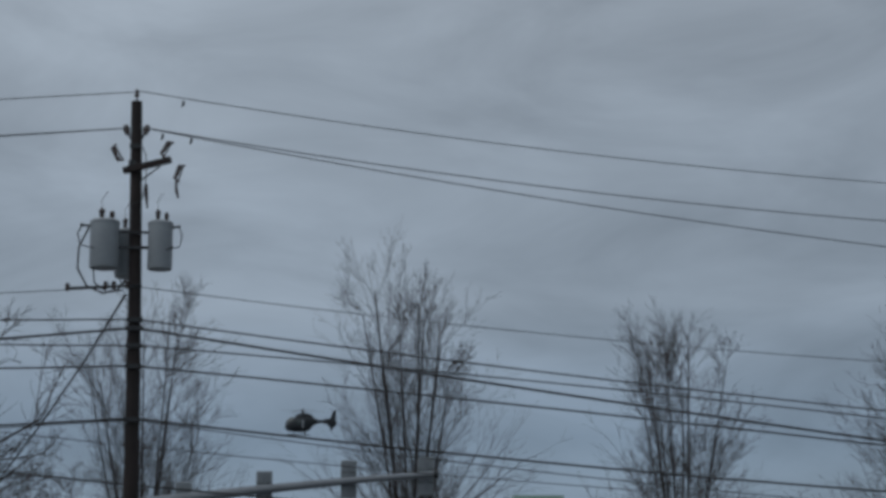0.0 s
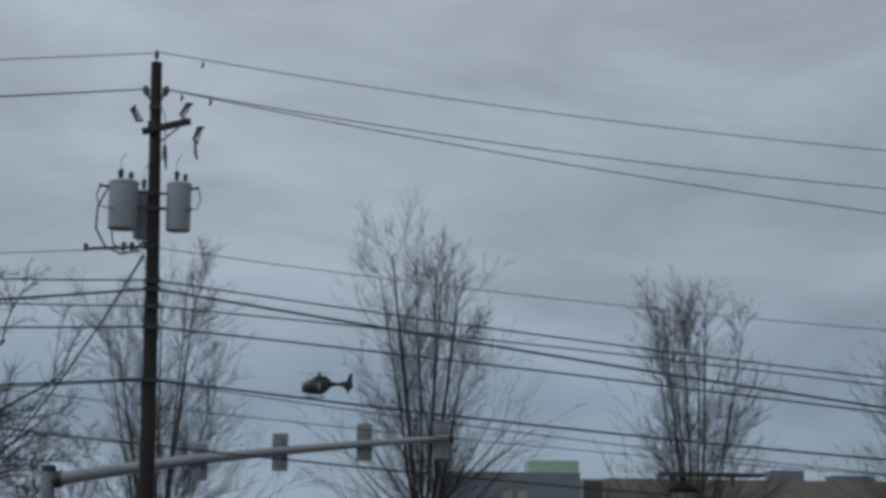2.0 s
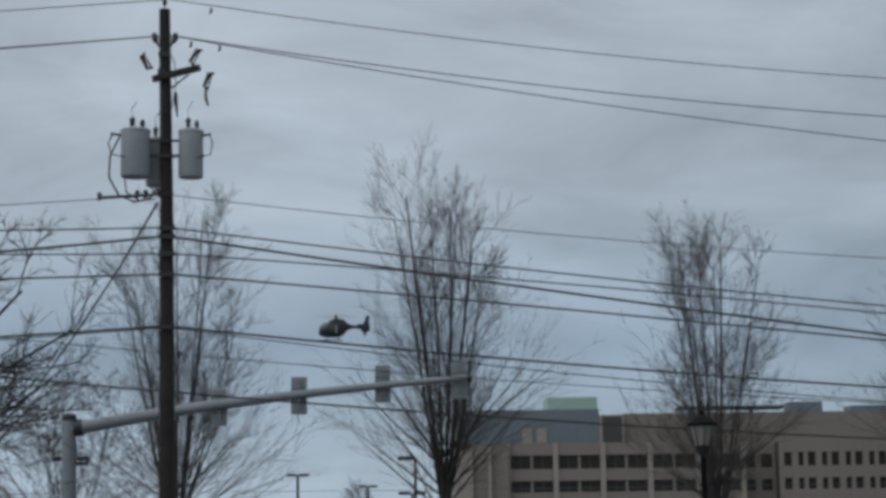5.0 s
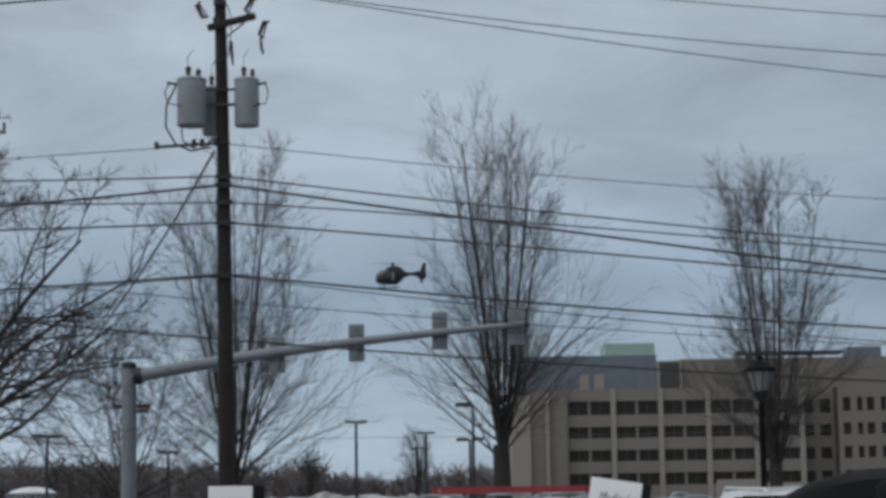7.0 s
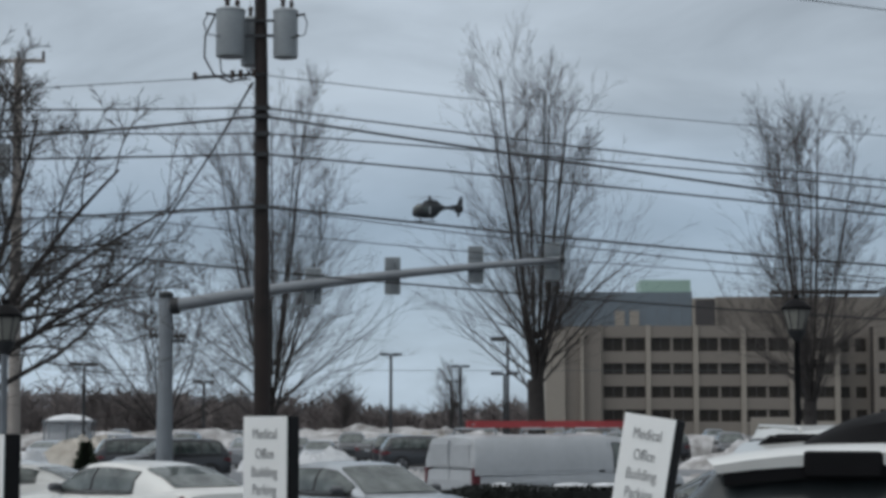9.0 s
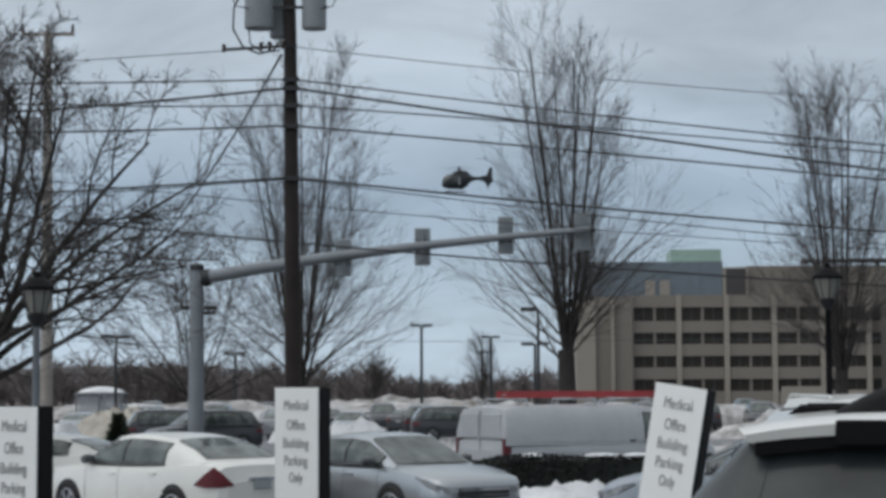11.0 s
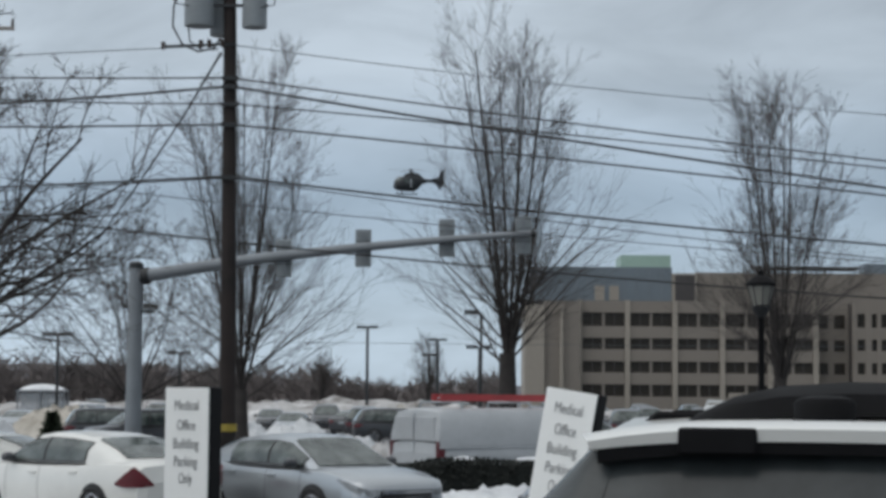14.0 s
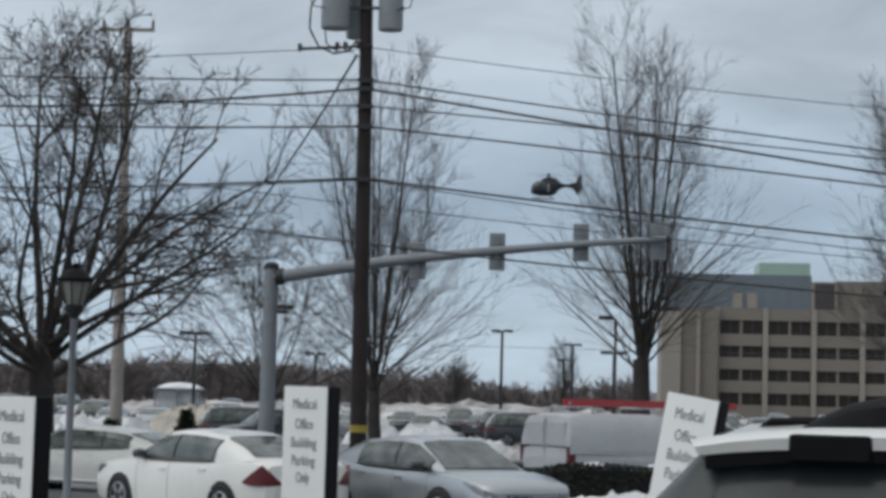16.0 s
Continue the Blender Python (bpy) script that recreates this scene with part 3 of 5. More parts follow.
def span(name, z0, right, left, r, mat, label, y_off=-0.25):
    """A cable over the pole: its height at the pole, at 18 m to the right with its dip, and at 8 m to the left with its dip."""
    pts = []
    z8, dip8 = left
    for i in range(14):
        u = 1 - i / 13
        x = -30.0 * u
        k = 30.0 * u / 8.0
        pts.append((PX + x, PY + y_off + 0.05 * x, z0 + (z8 - z0) * k * (1 if k < 1 else 0) + ((z8 - z0) - 0.05 * (k - 1)) * (1 if k >= 1 else 0) - dip8 * 4 * min(k, 1) * (1 - min(k, 1)) * 0.25))
    z18, dip18 = right
    for i in range(1, 25):
        u = i / 24
        x = 40.0 * u
        k = x / 18.0
        slope = z18 - z0
        z = z0 + slope * k + dip18 * 4 * k * (k - 1)
        pts.append((PX + x, PY + y_off + 0.19 * x, z))
    s = Shape().tube(pts, r, 5)
    return single(name, s, mat, label, "cable", "cables on the utility pole")


THIN = "thin bare overhead power wire"
span("power_wire", 17.80, (16.48, 0.16), (17.15, 0.0), 0.016, M_CABLETHIN, THIN, 0)
span("power_wire", 16.74, (15.28, 0.17), (16.05, 0.0), 0.018, M_CABLETHIN, THIN, -0.05)
span("power_wire", 16.72, (14.66, 0.12), (16.0, 0.0), 0.018, M_CABLETHIN, THIN, -0.1)
span("power_wire", 12.12, (10.86, 0.12), (11.60, 0.0), 0.014, M_CABLETHIN, THIN, -0.2)
FAT = "black overhead telephone cable"
span("overhead_cable", 11.19, (9.52, 0.06), (11.09, 0.1), 0.024, M_CABLE, FAT)
span("overhead_cable", 10.95, (8.75, 0.04), (10.25, 0.15), 0.036, M_CABLE, "thick black overhead telephone cable bundle")
span("overhead_cable", 10.46, (9.30, -0.06), (10.54, 0.25), 0.022, M_CABLE, FAT)
span("overhead_cable", 9.89, (8.50, -0.03), (9.70, 0.1), 0.028, M_CABLE, FAT)
span("overhead_cable", 8.44, (7.01, 0.08), (7.96, 0.05), 0.032, M_CABLE, FAT)
span("overhead_cable", 8.40, (6.62, 0.10), (7.85, 0.05), 0.016, M_CABLE, "thin black overhead service cable")
# cables of a line farther back
for z, r in ((6.45, 0.030), (7.6, 0.014)):
    pts = [(-40 + 4 * i, 57.5 + 0.16 * (-34 + 4 * i), z + 0.5 - 0.085 * (-34 + 4 * i) + 0.0009 * (-34 + 4 * i) ** 2) for i in range(23)]
    single("overhead_cable", Shape().tube(pts, r, 5), M_CABLE, "black cable strung low behind the utility pole", "cable", "cables on the utility pole")
pts = [(-60 + 6 * i, 120, 5.6 + 0.004 * (i - 11) ** 2) for i in range(24)]
single("overhead_cable", Shape().tube(pts, 0.02, 4), M_CABLETHIN, "thin far wire beyond the lot", "cable")
single("guy_cable", Shape().tube([(-6.25, 52.75, 11.9), (-6.55, 52.8, 11.4), (-7.35, 53.2, 10.15), (-8.6, 53.9, 8.45), (-10.0, 55.2, 6.9), (-11.7, 57.0, 5.6), (-13.1, 58.5, 4.9), (-14.5, 59.85, 4.6)], [0.044, 0.036, 0.030, 0.028, 0.026, 0.024, 0.024, 0.024], 6), M_CABLE, "thick black service cable slanting down from the pole", "cable")
# small marker clips on the top wires
for x, y, z in ((-4.85, 53.2, 17.60), (-4.6, 53.2, 16.50), (-5.4, 53.05, 16.58)):
    single("wire_clip", Shape().tube([(x, y, z), (x + 0.02, y, z - 0.10), (x - 0.04, y, z - 0.18)], [0.03, 0.045, 0.02], 6), M_DARKMETAL, "small dark clip hanging on the power wire", "wire clip", "wire clips")

p2 = thing("utility_pole", pose(-14.6, 60, 0), "weathered grey utility pole with one short crossarm", "utility pole")
part("shaft", Shape().tube([(0.1, 0, -0.2), (0.05, 0, 7), (0, 0, 14.0)], [0.21, 0.18, 0.13], 14), M_POLEGREY, p2)
part("crossarm", Shape().box(-0.85, -0.07, 13.86, 0.85, 0.07, 13.96), M_POLEGREY, p2)
for x in (-0.8, 0.8, 0.0):
    part("insulator", Shape().lathe(x, 0, [(0.03, 13.95), (0.06, 14.02), (0.04, 14.08), (0.055, 14.14), (0.02, 14.24)], 8), M_PORCELAIN, p2)
part("equipment_box", Shape().box(-0.75, -0.45, 10.2, -0.18, -0.05, 11.2), M_TANK, p2)
part("bracket", Shape().tube([(-0.1, -0.1, 12.5), (-0.5, -0.2, 12.8), (-0.5, -0.2, 13.05)], [0.04, 0.05, 0.07], 6), M_DARKMETAL, p2)


# ---- traffic signal mast ----
mast = thing("traffic_signal_mast", pose(-11.25, 69, 0), "grey steel mast arm over the junction", "signal mast")
part("post", Shape().tube([(0, 0, -0.1), (0, 0, 3.5), (0, 0, 7.0)], [0.31, 0.28, 0.25], 16), M_GALV, mast)
part("cap", Shape().lathe(0, 0, [(0.27, 6.9), (0.27, 7.08), (0.16, 7.16), (0.02, 7.18)], 16), M_DARKMETAL, mast)
part("flange", Shape().tube([(0.2, 0, 6.62), (0.5, -0.03, 6.66)], [0.31, 0.31], 12), M_DARKMETAL, mast)
part("arm", Shape().tube([(0.1, 0, 6.60), (2.0, -0.3, 6.90), (4.5, -0.75, 7.25), (8.0, -1.3, 7.62), (11.5, -1.9, 7.92), (14.2, -2.35, 8.10)], [0.24, 0.225, 0.195, 0.16, 0.125, 0.10], 14), M_GALV, mast)
part("end_cap", Shape().tube([(14.15, -2.34, 8.1), (14.3, -2.36, 8.11)], [0.14, 0.14], 10), M_DARKMETAL, mast)
for x, y, z in ((-5.86, 68.0, 7.27), (-3.01, 67.5, 7.62), (-0.05, 67.1, 7.97), (2.63, 66.7, 8.05)):
    sg = thing("traffic_signal", pose(x, y + 0.25, z), "grey three-section traffic signal seen from behind", "traffic signal", "signals on the mast arm")
    bevelled(part("housing", Shape().box(-0.28, 0.0, -0.66, 0.28, 0.22, 0.66), M_SIGNAL, sg), 0.03)
    for k in (-0.225, 0.225):
        part("section_joint", Shape().box(-0.285, -0.004, k - 0.01, 0.285, 0.02, k + 0.01), M_DARKMETAL, sg)
    part("bracket", Shape().box(-0.05, -0.12, -0.5, 0.05, 0.0, 0.5), M_GALV, sg)
    for k in (-0.44, 0.0, 0.44):
        part("visor", Shape().tube([(0, 0.22, k), (0, 0.48, k - 0.03)], [0.17, 0.16], 12), M_TRIM, sg)
part("camera_box", Shape().box(0.25, -0.1, 5.3, 0.7, 0.1, 5.42), M_DARKMETAL, mast)


# ---- parking lot lamps ----
def lot_lamp(x, y, h, heads, label):
    t = thing("parking_lot_lamp", pose(x, y, 0), label, "street lamp", "parking lot lamps")
    part("post", Shape().tube([(0, 0, 0), (0, 0, h)], [0.0009 * y, 0.0007 * y], 10), M_DARKMETAL, t)
    part("base", Shape().lathe(0, 0, [(0.3, 0), (0.3, 0.8), (0.26, 0.85)], 12), M_PRECASTLT, t)
    for sx in heads:
        part("lamp_head", Shape().box(min(0.08 * sx, 0.85 * sx), -0.2, h - 0.08, max(0.08 * sx, 0.85 * sx), 0.2, h + 0.12), M_DARKMETAL, t)
    return t


for x, y, h, heads in ((-6.85, 152, 7.7, (-1, 1)), (-1.58, 179, 7.5, (-1, 1)), (-2.7, 200, 6.5, (-1, 1)), (1.69, 120, 5.4, (-1, 1)), (1.5, 95, 6.5, (-1,)), (-14.55, 90, 6.45, (1, -1)), (-22.6, 110, 5.7, (-1, 1)), (-21.4, 150, 5.5, (-1, 1))):
    lot_lamp(x, y, h, heads, "dark steel parking lot lamp with " + ("two heads" if len(heads) > 1 else "one head"))


# ---- lantern posts ----
def lantern_post(x, y, top, k, mat):
    z0 = ground_z(x, y)
    t = thing("lantern_post", pose(x, y, z0), "dark traditional lantern on a slim metal post", "street lamp", "lantern posts")
    h = top - z0
    s = 1.0 * k
    part("post", Shape().lathe(0, 0, [(0.11 * s, 0), (0.11 * s, 0.5), (0.06 * s, 0.6), (0.05 * s, h - 0.75 * s), (0.07 * s, h - 0.72 * s)], 12), mat, t)
    part("gallery", Shape().lathe(0, 0, [(0.05 * s, h - 0.80 * s), (0.13 * s, h - 0.70 * s), (0.15 * s, h - 0.62 * s), (0.10 * s, h - 0.60 * s)], 12), M_DARKMETAL, t)
    part("lamp_glass", Shape().lathe(0, 0, [(0.13 * s, h - 0.60 * s), (0.22 * s, h - 0.28 * s), (0.22 * s, h - 0.26 * s)], 8), M_LANTERN, t, "frosted lantern glass", smooth=False)
    for a in range(8):
        c, d = math.cos(a * math.pi / 4), math.sin(a * math.pi / 4)
        part("rib", Shape().tube([(0.135 * s * c, 0.135 * s * d, h - 0.6 * s), (0.225 * s * c, 0.225 * s * d, h - 0.27 * s)], 0.012 * s, 4), M_DARKMETAL, t)
    part("hood", Shape().lathe(0, 0, [(0.25 * s, h - 0.28 * s), (0.26 * s, h - 0.24 * s), (0.14 * s, h - 0.12 * s), (0.05 * s, h - 0.09 * s), (0.06 * s, h - 0.04 * s), (0.01 * s, h)], 16), M_MATTBLACK, t)


lantern_post(7.42, 44.7, 5.45, 1.4, M_MATTBLACK)
lantern_post(-5.2, 21.0, 3.85, 0.78, M_GALV)


# ---- helicopter hovering over the lot ----
heli = thing("helicopter", pose(-8.75, 390, 43.4, 3, 0, 8), "dark hovering helicopter with an enclosed tail rotor", "helicopter")
prof = [(-4.6, 1.25, 0.10, 0.10), (-4.45, 1.3, 0.55, 0.45), (-4.0, 1.45, 1.0, 0.95), (-3.2, 1.7, 1.2, 1.35), (-2.0, 1.85, 1.28, 1.6), (-0.4, 1.9, 1.25, 1.62), (0.5, 2.1, 1.0, 1.35), (1.2, 2.4, 0.6, 0.75), (2.2, 2.5, 0.34, 0.38), (3.4, 2.5, 0.26, 0.30), (4.6, 2.5, 0.22, 0.26)]
s = Shape()
for x, z, wy, wz in prof:
    for k in range(20):
        a = 2 * math.pi * k / 20
        cc, ss = math.cos(a), math.sin(a)
        s.v.append(Vector((x, wy * math.copysign(abs(cc) ** 0.8, cc), z + wz * math.copysign(abs(ss) ** 0.8, ss))))
for i in range(len(prof) - 1):
    for k in range(20):
        q = (k + 1) % 20
        s.f.append((i * 20 + k, i * 20 + q, i * 20 + 20 + q, i * 20 + 20 + k))
s.f.append(tuple(reversed(range(20))))
part("fuselage", s, M_HELI, heli)
part("engine_cowl", Shape().tube([(-2.6, 0, 3.1), (-2.1, 0, 3.3), (-0.8, 0, 3.55), (0.4, 0, 3.4), (1.4, 0, 2.9)], [0.2, 0.55, 0.7, 0.6, 0.25], 14), M_HELI, heli)
part("cabin_glass", Shape().tube([(-4.42, 0, 1.62), (-3.95, 0, 1.85), (-3.2, 0, 2.15), (-2.75, 0, 2.25)], [0.3, 0.86, 1.12, 1.16], 18), M_CARGLASS, heli, "dark cockpit glazing")
for sy in (-1, 1):
    part("side_window", Shape().box(-2.5, sy * 1.24 - 0.04, 1.75, -1.5, sy * 1.24 + 0.04, 2.65), M_CARGLASS, heli)
    part("door_panel", Shape().box(-1.25, sy * 1.25 - 0.04, 1.1, -0.95, sy * 1.25 + 0.04, 2.7), M_TANK, heli, "pale grey door panel")
part("tail_shroud", Shape().tube([(5.0, -0.24, 2.3), (5.0, -0.16, 2.3), (5.0, 0.16, 2.3), (5.0, 0.24, 2.3)], [0.86, 0.98, 0.98, 0.86], 24), M_HELI, heli)
part("tail_fin", Shape().grid([[(4.5, -0.1, 2.9), (5.25, -0.05, 4.75)], [(4.5, 0.1, 2.9), (5.25, 0.05, 4.75)], [(5.75, 0.1, 2.8), (5.85, 0.05, 4.75)], [(5.75, -0.1, 2.8), (5.85, -0.05, 4.75)], [(4.5, -0.1, 2.9), (5.25, -0.05, 4.75)]]).box(5.25, -0.05, 4.70, 5.85, 0.05, 4.76), M_HELI, heli)
part("ventral_fin", Shape().box(4.7, -0.08, 0.75, 5.2, 0.08, 1.6), M_HELI, heli)
part("stabiliser", Shape().box(3.5, -1.3, 2.45, 4.0, 1.3, 2.53), M_HELI, heli)
for sy in (-1, 1):
    part("end_plate", Shape().box(3.4, sy * 1.3 - 0.03, 2.1, 4.2, sy * 1.3 + 0.03, 3.0), M_HELI, heli)
part("rotor_mast", Shape().lathe(-1.0, 0, [(0.45, 3.9), (0.30, 4.3), (0.22, 4.5), (0.40, 4.55), (0.40, 4.75), (0.1, 4.9)], 12), M_DARKMETAL, heli)
for a in (20, 110, 200, 290):
    part("rotor_blade", Shape().box(0.25, -0.14, -0.02, 5.1, 0.14, 0.02, pose(-1.0, 0, 4.66, 0, 1.5, a)), M_TANK, heli, smooth=False)
for sy in (-1, 1):
    part("skid", Shape().tube([(-4.0, sy * 1.05, 0.0), (-3.6, sy * 1.05, -0.3), (0.4, sy * 1.05, -0.3)], 0.07, 6), M_DARKMETAL, heli)
    for x in (-2.8, -0.5):
        part("skid_strut", Shape().tube([(x, sy * 0.6, 0.6), (x, sy * 1.05, -0.3)], 0.06, 6), M_DARKMETAL, heli)


# ---- vehicles ----
def along(stations, x, soft=0.5):
    """Station values at x, between the two nearest stations."""
    for a, b in zip(stations, stations[1:]):
        if a[0] <= x <= b[0]:
            k = (x - a[0]) / (b[0] - a[0])
            k = k * k * (3 - 2 * k) * soft + k * (1 - soft)
            return [p + (q - p) * k for p, q in zip(a, b)]
    return list(stations[0] if x < stations[0][0] else stations[-1])


def body_ring(st, side):
    x, zl, zt, w = st
    return [(x, side * q, z) for q, z in ((0, zl), (w * 0.86, zl), (w * 0.97, zl + 0.10), (w, zl + (zt - zl) * 0.45), (w * 0.985, zt - 0.14), (w * 0.94, zt - 0.03), (w * 0.84, zt + 0.012), (w * 0.45, zt + 0.035), (0, zt + 0.042))]


def cabin_point(cab, x, v, side, off=0.0):
    _, zb, zr, wb, wr = along(cab, x, 0.0)
    h = zr - zb
    keys = ((0, wb, zb), (0.22, wb + (wr - wb) * 0.42 + 0.03 * min(1, h * 3), zb + h * 0.5), (0.45, wr + 0.01, zr - 0.16 * h), (0.56, wr * 0.93, zr - 0.05 * h), (0.78, wr * 0.5, zr - 0.01 * h), (1.0, 0, zr))
    for a, b in zip(keys, keys[1:]):
        if v <= b[0]:
            k = (v - a[0]) / (b[0] - a[0])
            return Vector((x, side * (a[1] + (b[1] - a[1]) * k), a[2] + (b[2] - a[2]) * k))
    return Vector((x, 0, zr))


def patch(cab, x0, x1, v0, v1, side, off, nx=8, nv=5, both=False, slant=0.0):
    """A pane laid on the cabin, standing a little proud of it."""
    rows = []
    vs = [v0 + (v1 - v0) * j / nv for j in range(nv + 1)]
    for i in range(nx + 1):
        row = []
        line = [(v, side) for v in vs] if not both else [(v, 1) for v in vs] + [(v, -1) for v in reversed(vs[:-1])]
        for v, sd in line:
            x = x0 + (x1 - x0) * i / nx + slant * (v - v0)
            p = cabin_point(cab, x, v, sd)
            e = 0.01
            tx = cabin_point(cab, x + e, v, sd) - cabin_point(cab, x - e, v, sd)
            v_a, v_b = max(0, v - e), min(1, v + e)
            tv = cabin_point(cab, x, v_b, sd) - cabin_point(cab, x, v_a, sd)
            nrm = tx.cross(tv)
            if nrm.length < 1e-9:
                nrm = Vector((0, 0, 1))
            nrm.normalize()
            if nrm.dot(Vector((0.25 * p.x, p.y, p.z - 0.7))) < 0:
                nrm = -nrm
            row.append(p + nrm * off)
        rows.append(row)
    return Shape().grid(rows)


def wheel(car, x, y, r, rim_mat):
    side = 1 if y > 0 else -1
    m = pose(x, y, r, 90 * side * -1, 0, 0)
    w = part("wheel", Shape().lathe(0, 0, [(r * 0.66, -0.09), (r * 0.93, -0.11), (r, -0.07), (r, 0.07), (r * 0.93, 0.11), (r * 0.66, 0.09)], 28, m), M_TYRE, car)
    s = Shape().lathe(0, 0, [(r * 0.70, -0.06), (r * 0.70, 0.092), (r * 0.63, 0.10), (r * 0.60, 0.05), (0.03, 0.04)], 24, m)
    for k in range(5):
        s.box(-0.035, 0.0, 0.05, 0.035, r * 0.64, 0.095, m @ pose(0, 0, 0, 0, 0, 72 * k))
    part("rim", s, rim_mat, w)
    part("hub", Shape().lathe(0, 0, [(0.07, 0.05), (0.065, 0.10), (0.01, 0.105)], 12, m), M_DARKMETAL, w)
    return w


SEDAN = dict(
    body=[(-2.42, 0.30, 0.72, 0.66), (-2.36, 0.22, 0.96, 0.79), (-2.15, 0.19, 1.03, 0.86), (-1.6, 0.20, 1.02, 0.90), (-0.8, 0.19, 0.97, 0.915), (0.2, 0.19, 0.95, 0.92), (1.0, 0.19, 0.955, 0.91), (1.5, 0.19, 0.945, 0.91), (2.0, 0.21, 0.885, 0.885), (2.24, 0.22, 0.82, 0.84), (2.37, 0.24, 0.76, 0.76), (2.42, 0.27, 0.70, 0.68), (2.44, 0.32, 0.64, 0.62)],
    cab=[(-1.98, 1.03, 1.05, 0.76, 0.66), (-1.55, 1.01, 1.25, 0.80, 0.62), (-1.12, 0.98, 1.385, 0.82, 0.60), (-0.5, 0.965, 1.455, 0.83, 0.615), (0.05, 0.96, 1.465, 0.83, 0.62), (0.42, 0.96, 1.42, 0.83, 0.615), (0.85, 0.96, 1.20, 0.82, 0.66), (1.28, 0.95, 0.97, 0.80, 0.74)],
    sides=[(-1.04, -0.02), (0.05, 0.92)], front=(0.46, 1.22), rear=(-1.90, -1.14), wheels=(1.45, -1.40), r=0.33, half=0.80)
HATCH = dict(SEDAN, cab=[(-2.25, 1.00, 1.04, 0.74, 0.62), (-1.9, 1.0, 1.22, 0.80, 0.60), (-1.3, 0.98, 1.40, 0.82, 0.60), (-0.6, 0.965, 1.48, 0.83, 0.615), (0.05, 0.96, 1.49, 0.83, 0.62), (0.42, 0.96, 1.44, 0.83, 0.615), (0.85, 0.96, 1.22, 0.82, 0.66), (1.28, 0.95, 0.97, 0.80, 0.74)], sides=[(-1.5, -0.85), (-0.78, 0.0), (0.06, 0.86)], rear=(-2.15, -1.45))
SUV = dict(
    body=[(-2.36, 0.50, 0.80, 0.72), (-2.32, 0.34, 1.06, 0.84), (-2.1, 0.30, 1.10, 0.91), (-1.4, 0.28, 1.09, 0.945), (0.0, 0.27, 1.07, 0.95), (1.0, 0.27, 1.08, 0.94), (1.6, 0.28, 1.07, 0.92), (2.1, 0.30, 1.00, 0.86), (2.30, 0.34, 0.88, 0.76), (2.36, 0.44, 0.70, 0.66)],
    cab=[(-2.30, 1.08, 1.12, 0.86, 0.80), (-2.12, 1.08, 1.42, 0.88, 0.70), (-1.92, 1.08, 1.70, 0.89, 0.64), (-1.6, 1.08, 1.765, 0.89, 0.64), (-0.6, 1.07, 1.80, 0.885, 0.65), (0.2, 1.07, 1.78, 0.88, 0.65), (0.5, 1.07, 1.70, 0.88, 0.64), (0.95, 1.07, 1.38, 0.87, 0.70), (1.3, 1.07, 1.09, 0.84, 0.78)],
    sides=[(-1.85, -1.05), (-0.98, -0.1), (-0.02, 0.85)], front=(0.56, 1.22), rear=(-2.27, -1.95), rear_v=0.30, wheels=(1.45, -1.38), r=0.37, half=0.83)
VAN = dict(
    body=[(-2.98, 0.55, 0.90, 0.86), (-2.94, 0.40, 1.18, 0.95), (-2.7, 0.34, 1.22, 1.0), (-1.0, 0.32, 1.22, 1.02), (1.0, 0.32, 1.22, 1.02), (1.9, 0.32, 1.20, 0.99), (2.5, 0.33, 1.08, 0.94), (2.85, 0.36, 0.95, 0.84), (2.96, 0.44, 0.78, 0.74)],
    cab=[(-2.97, 1.06, 1.25, 0.95, 0.90), (-2.94, 1.06, 1.75, 0.99, 0.88), (-2.88, 1.06, 2.03, 1.005, 0.86), (-2.6, 1.06, 2.09, 1.018, 0.87), (0.4, 1.06, 2.10, 1.018, 0.87), (1.1, 1.07, 2.06, 1.012, 0.85), (1.45, 1.09, 1.90, 1.0, 0.83), (1.95, 1.12, 1.52, 0.97, 0.82), (2.45, 1.09, 1.14, 0.92, 0.84)],
    sides=[(0.75, 1.85)], front=(1.35, 2.38), rear=None, wheels=(1.85, -1.85), r=0.35, half=0.90)


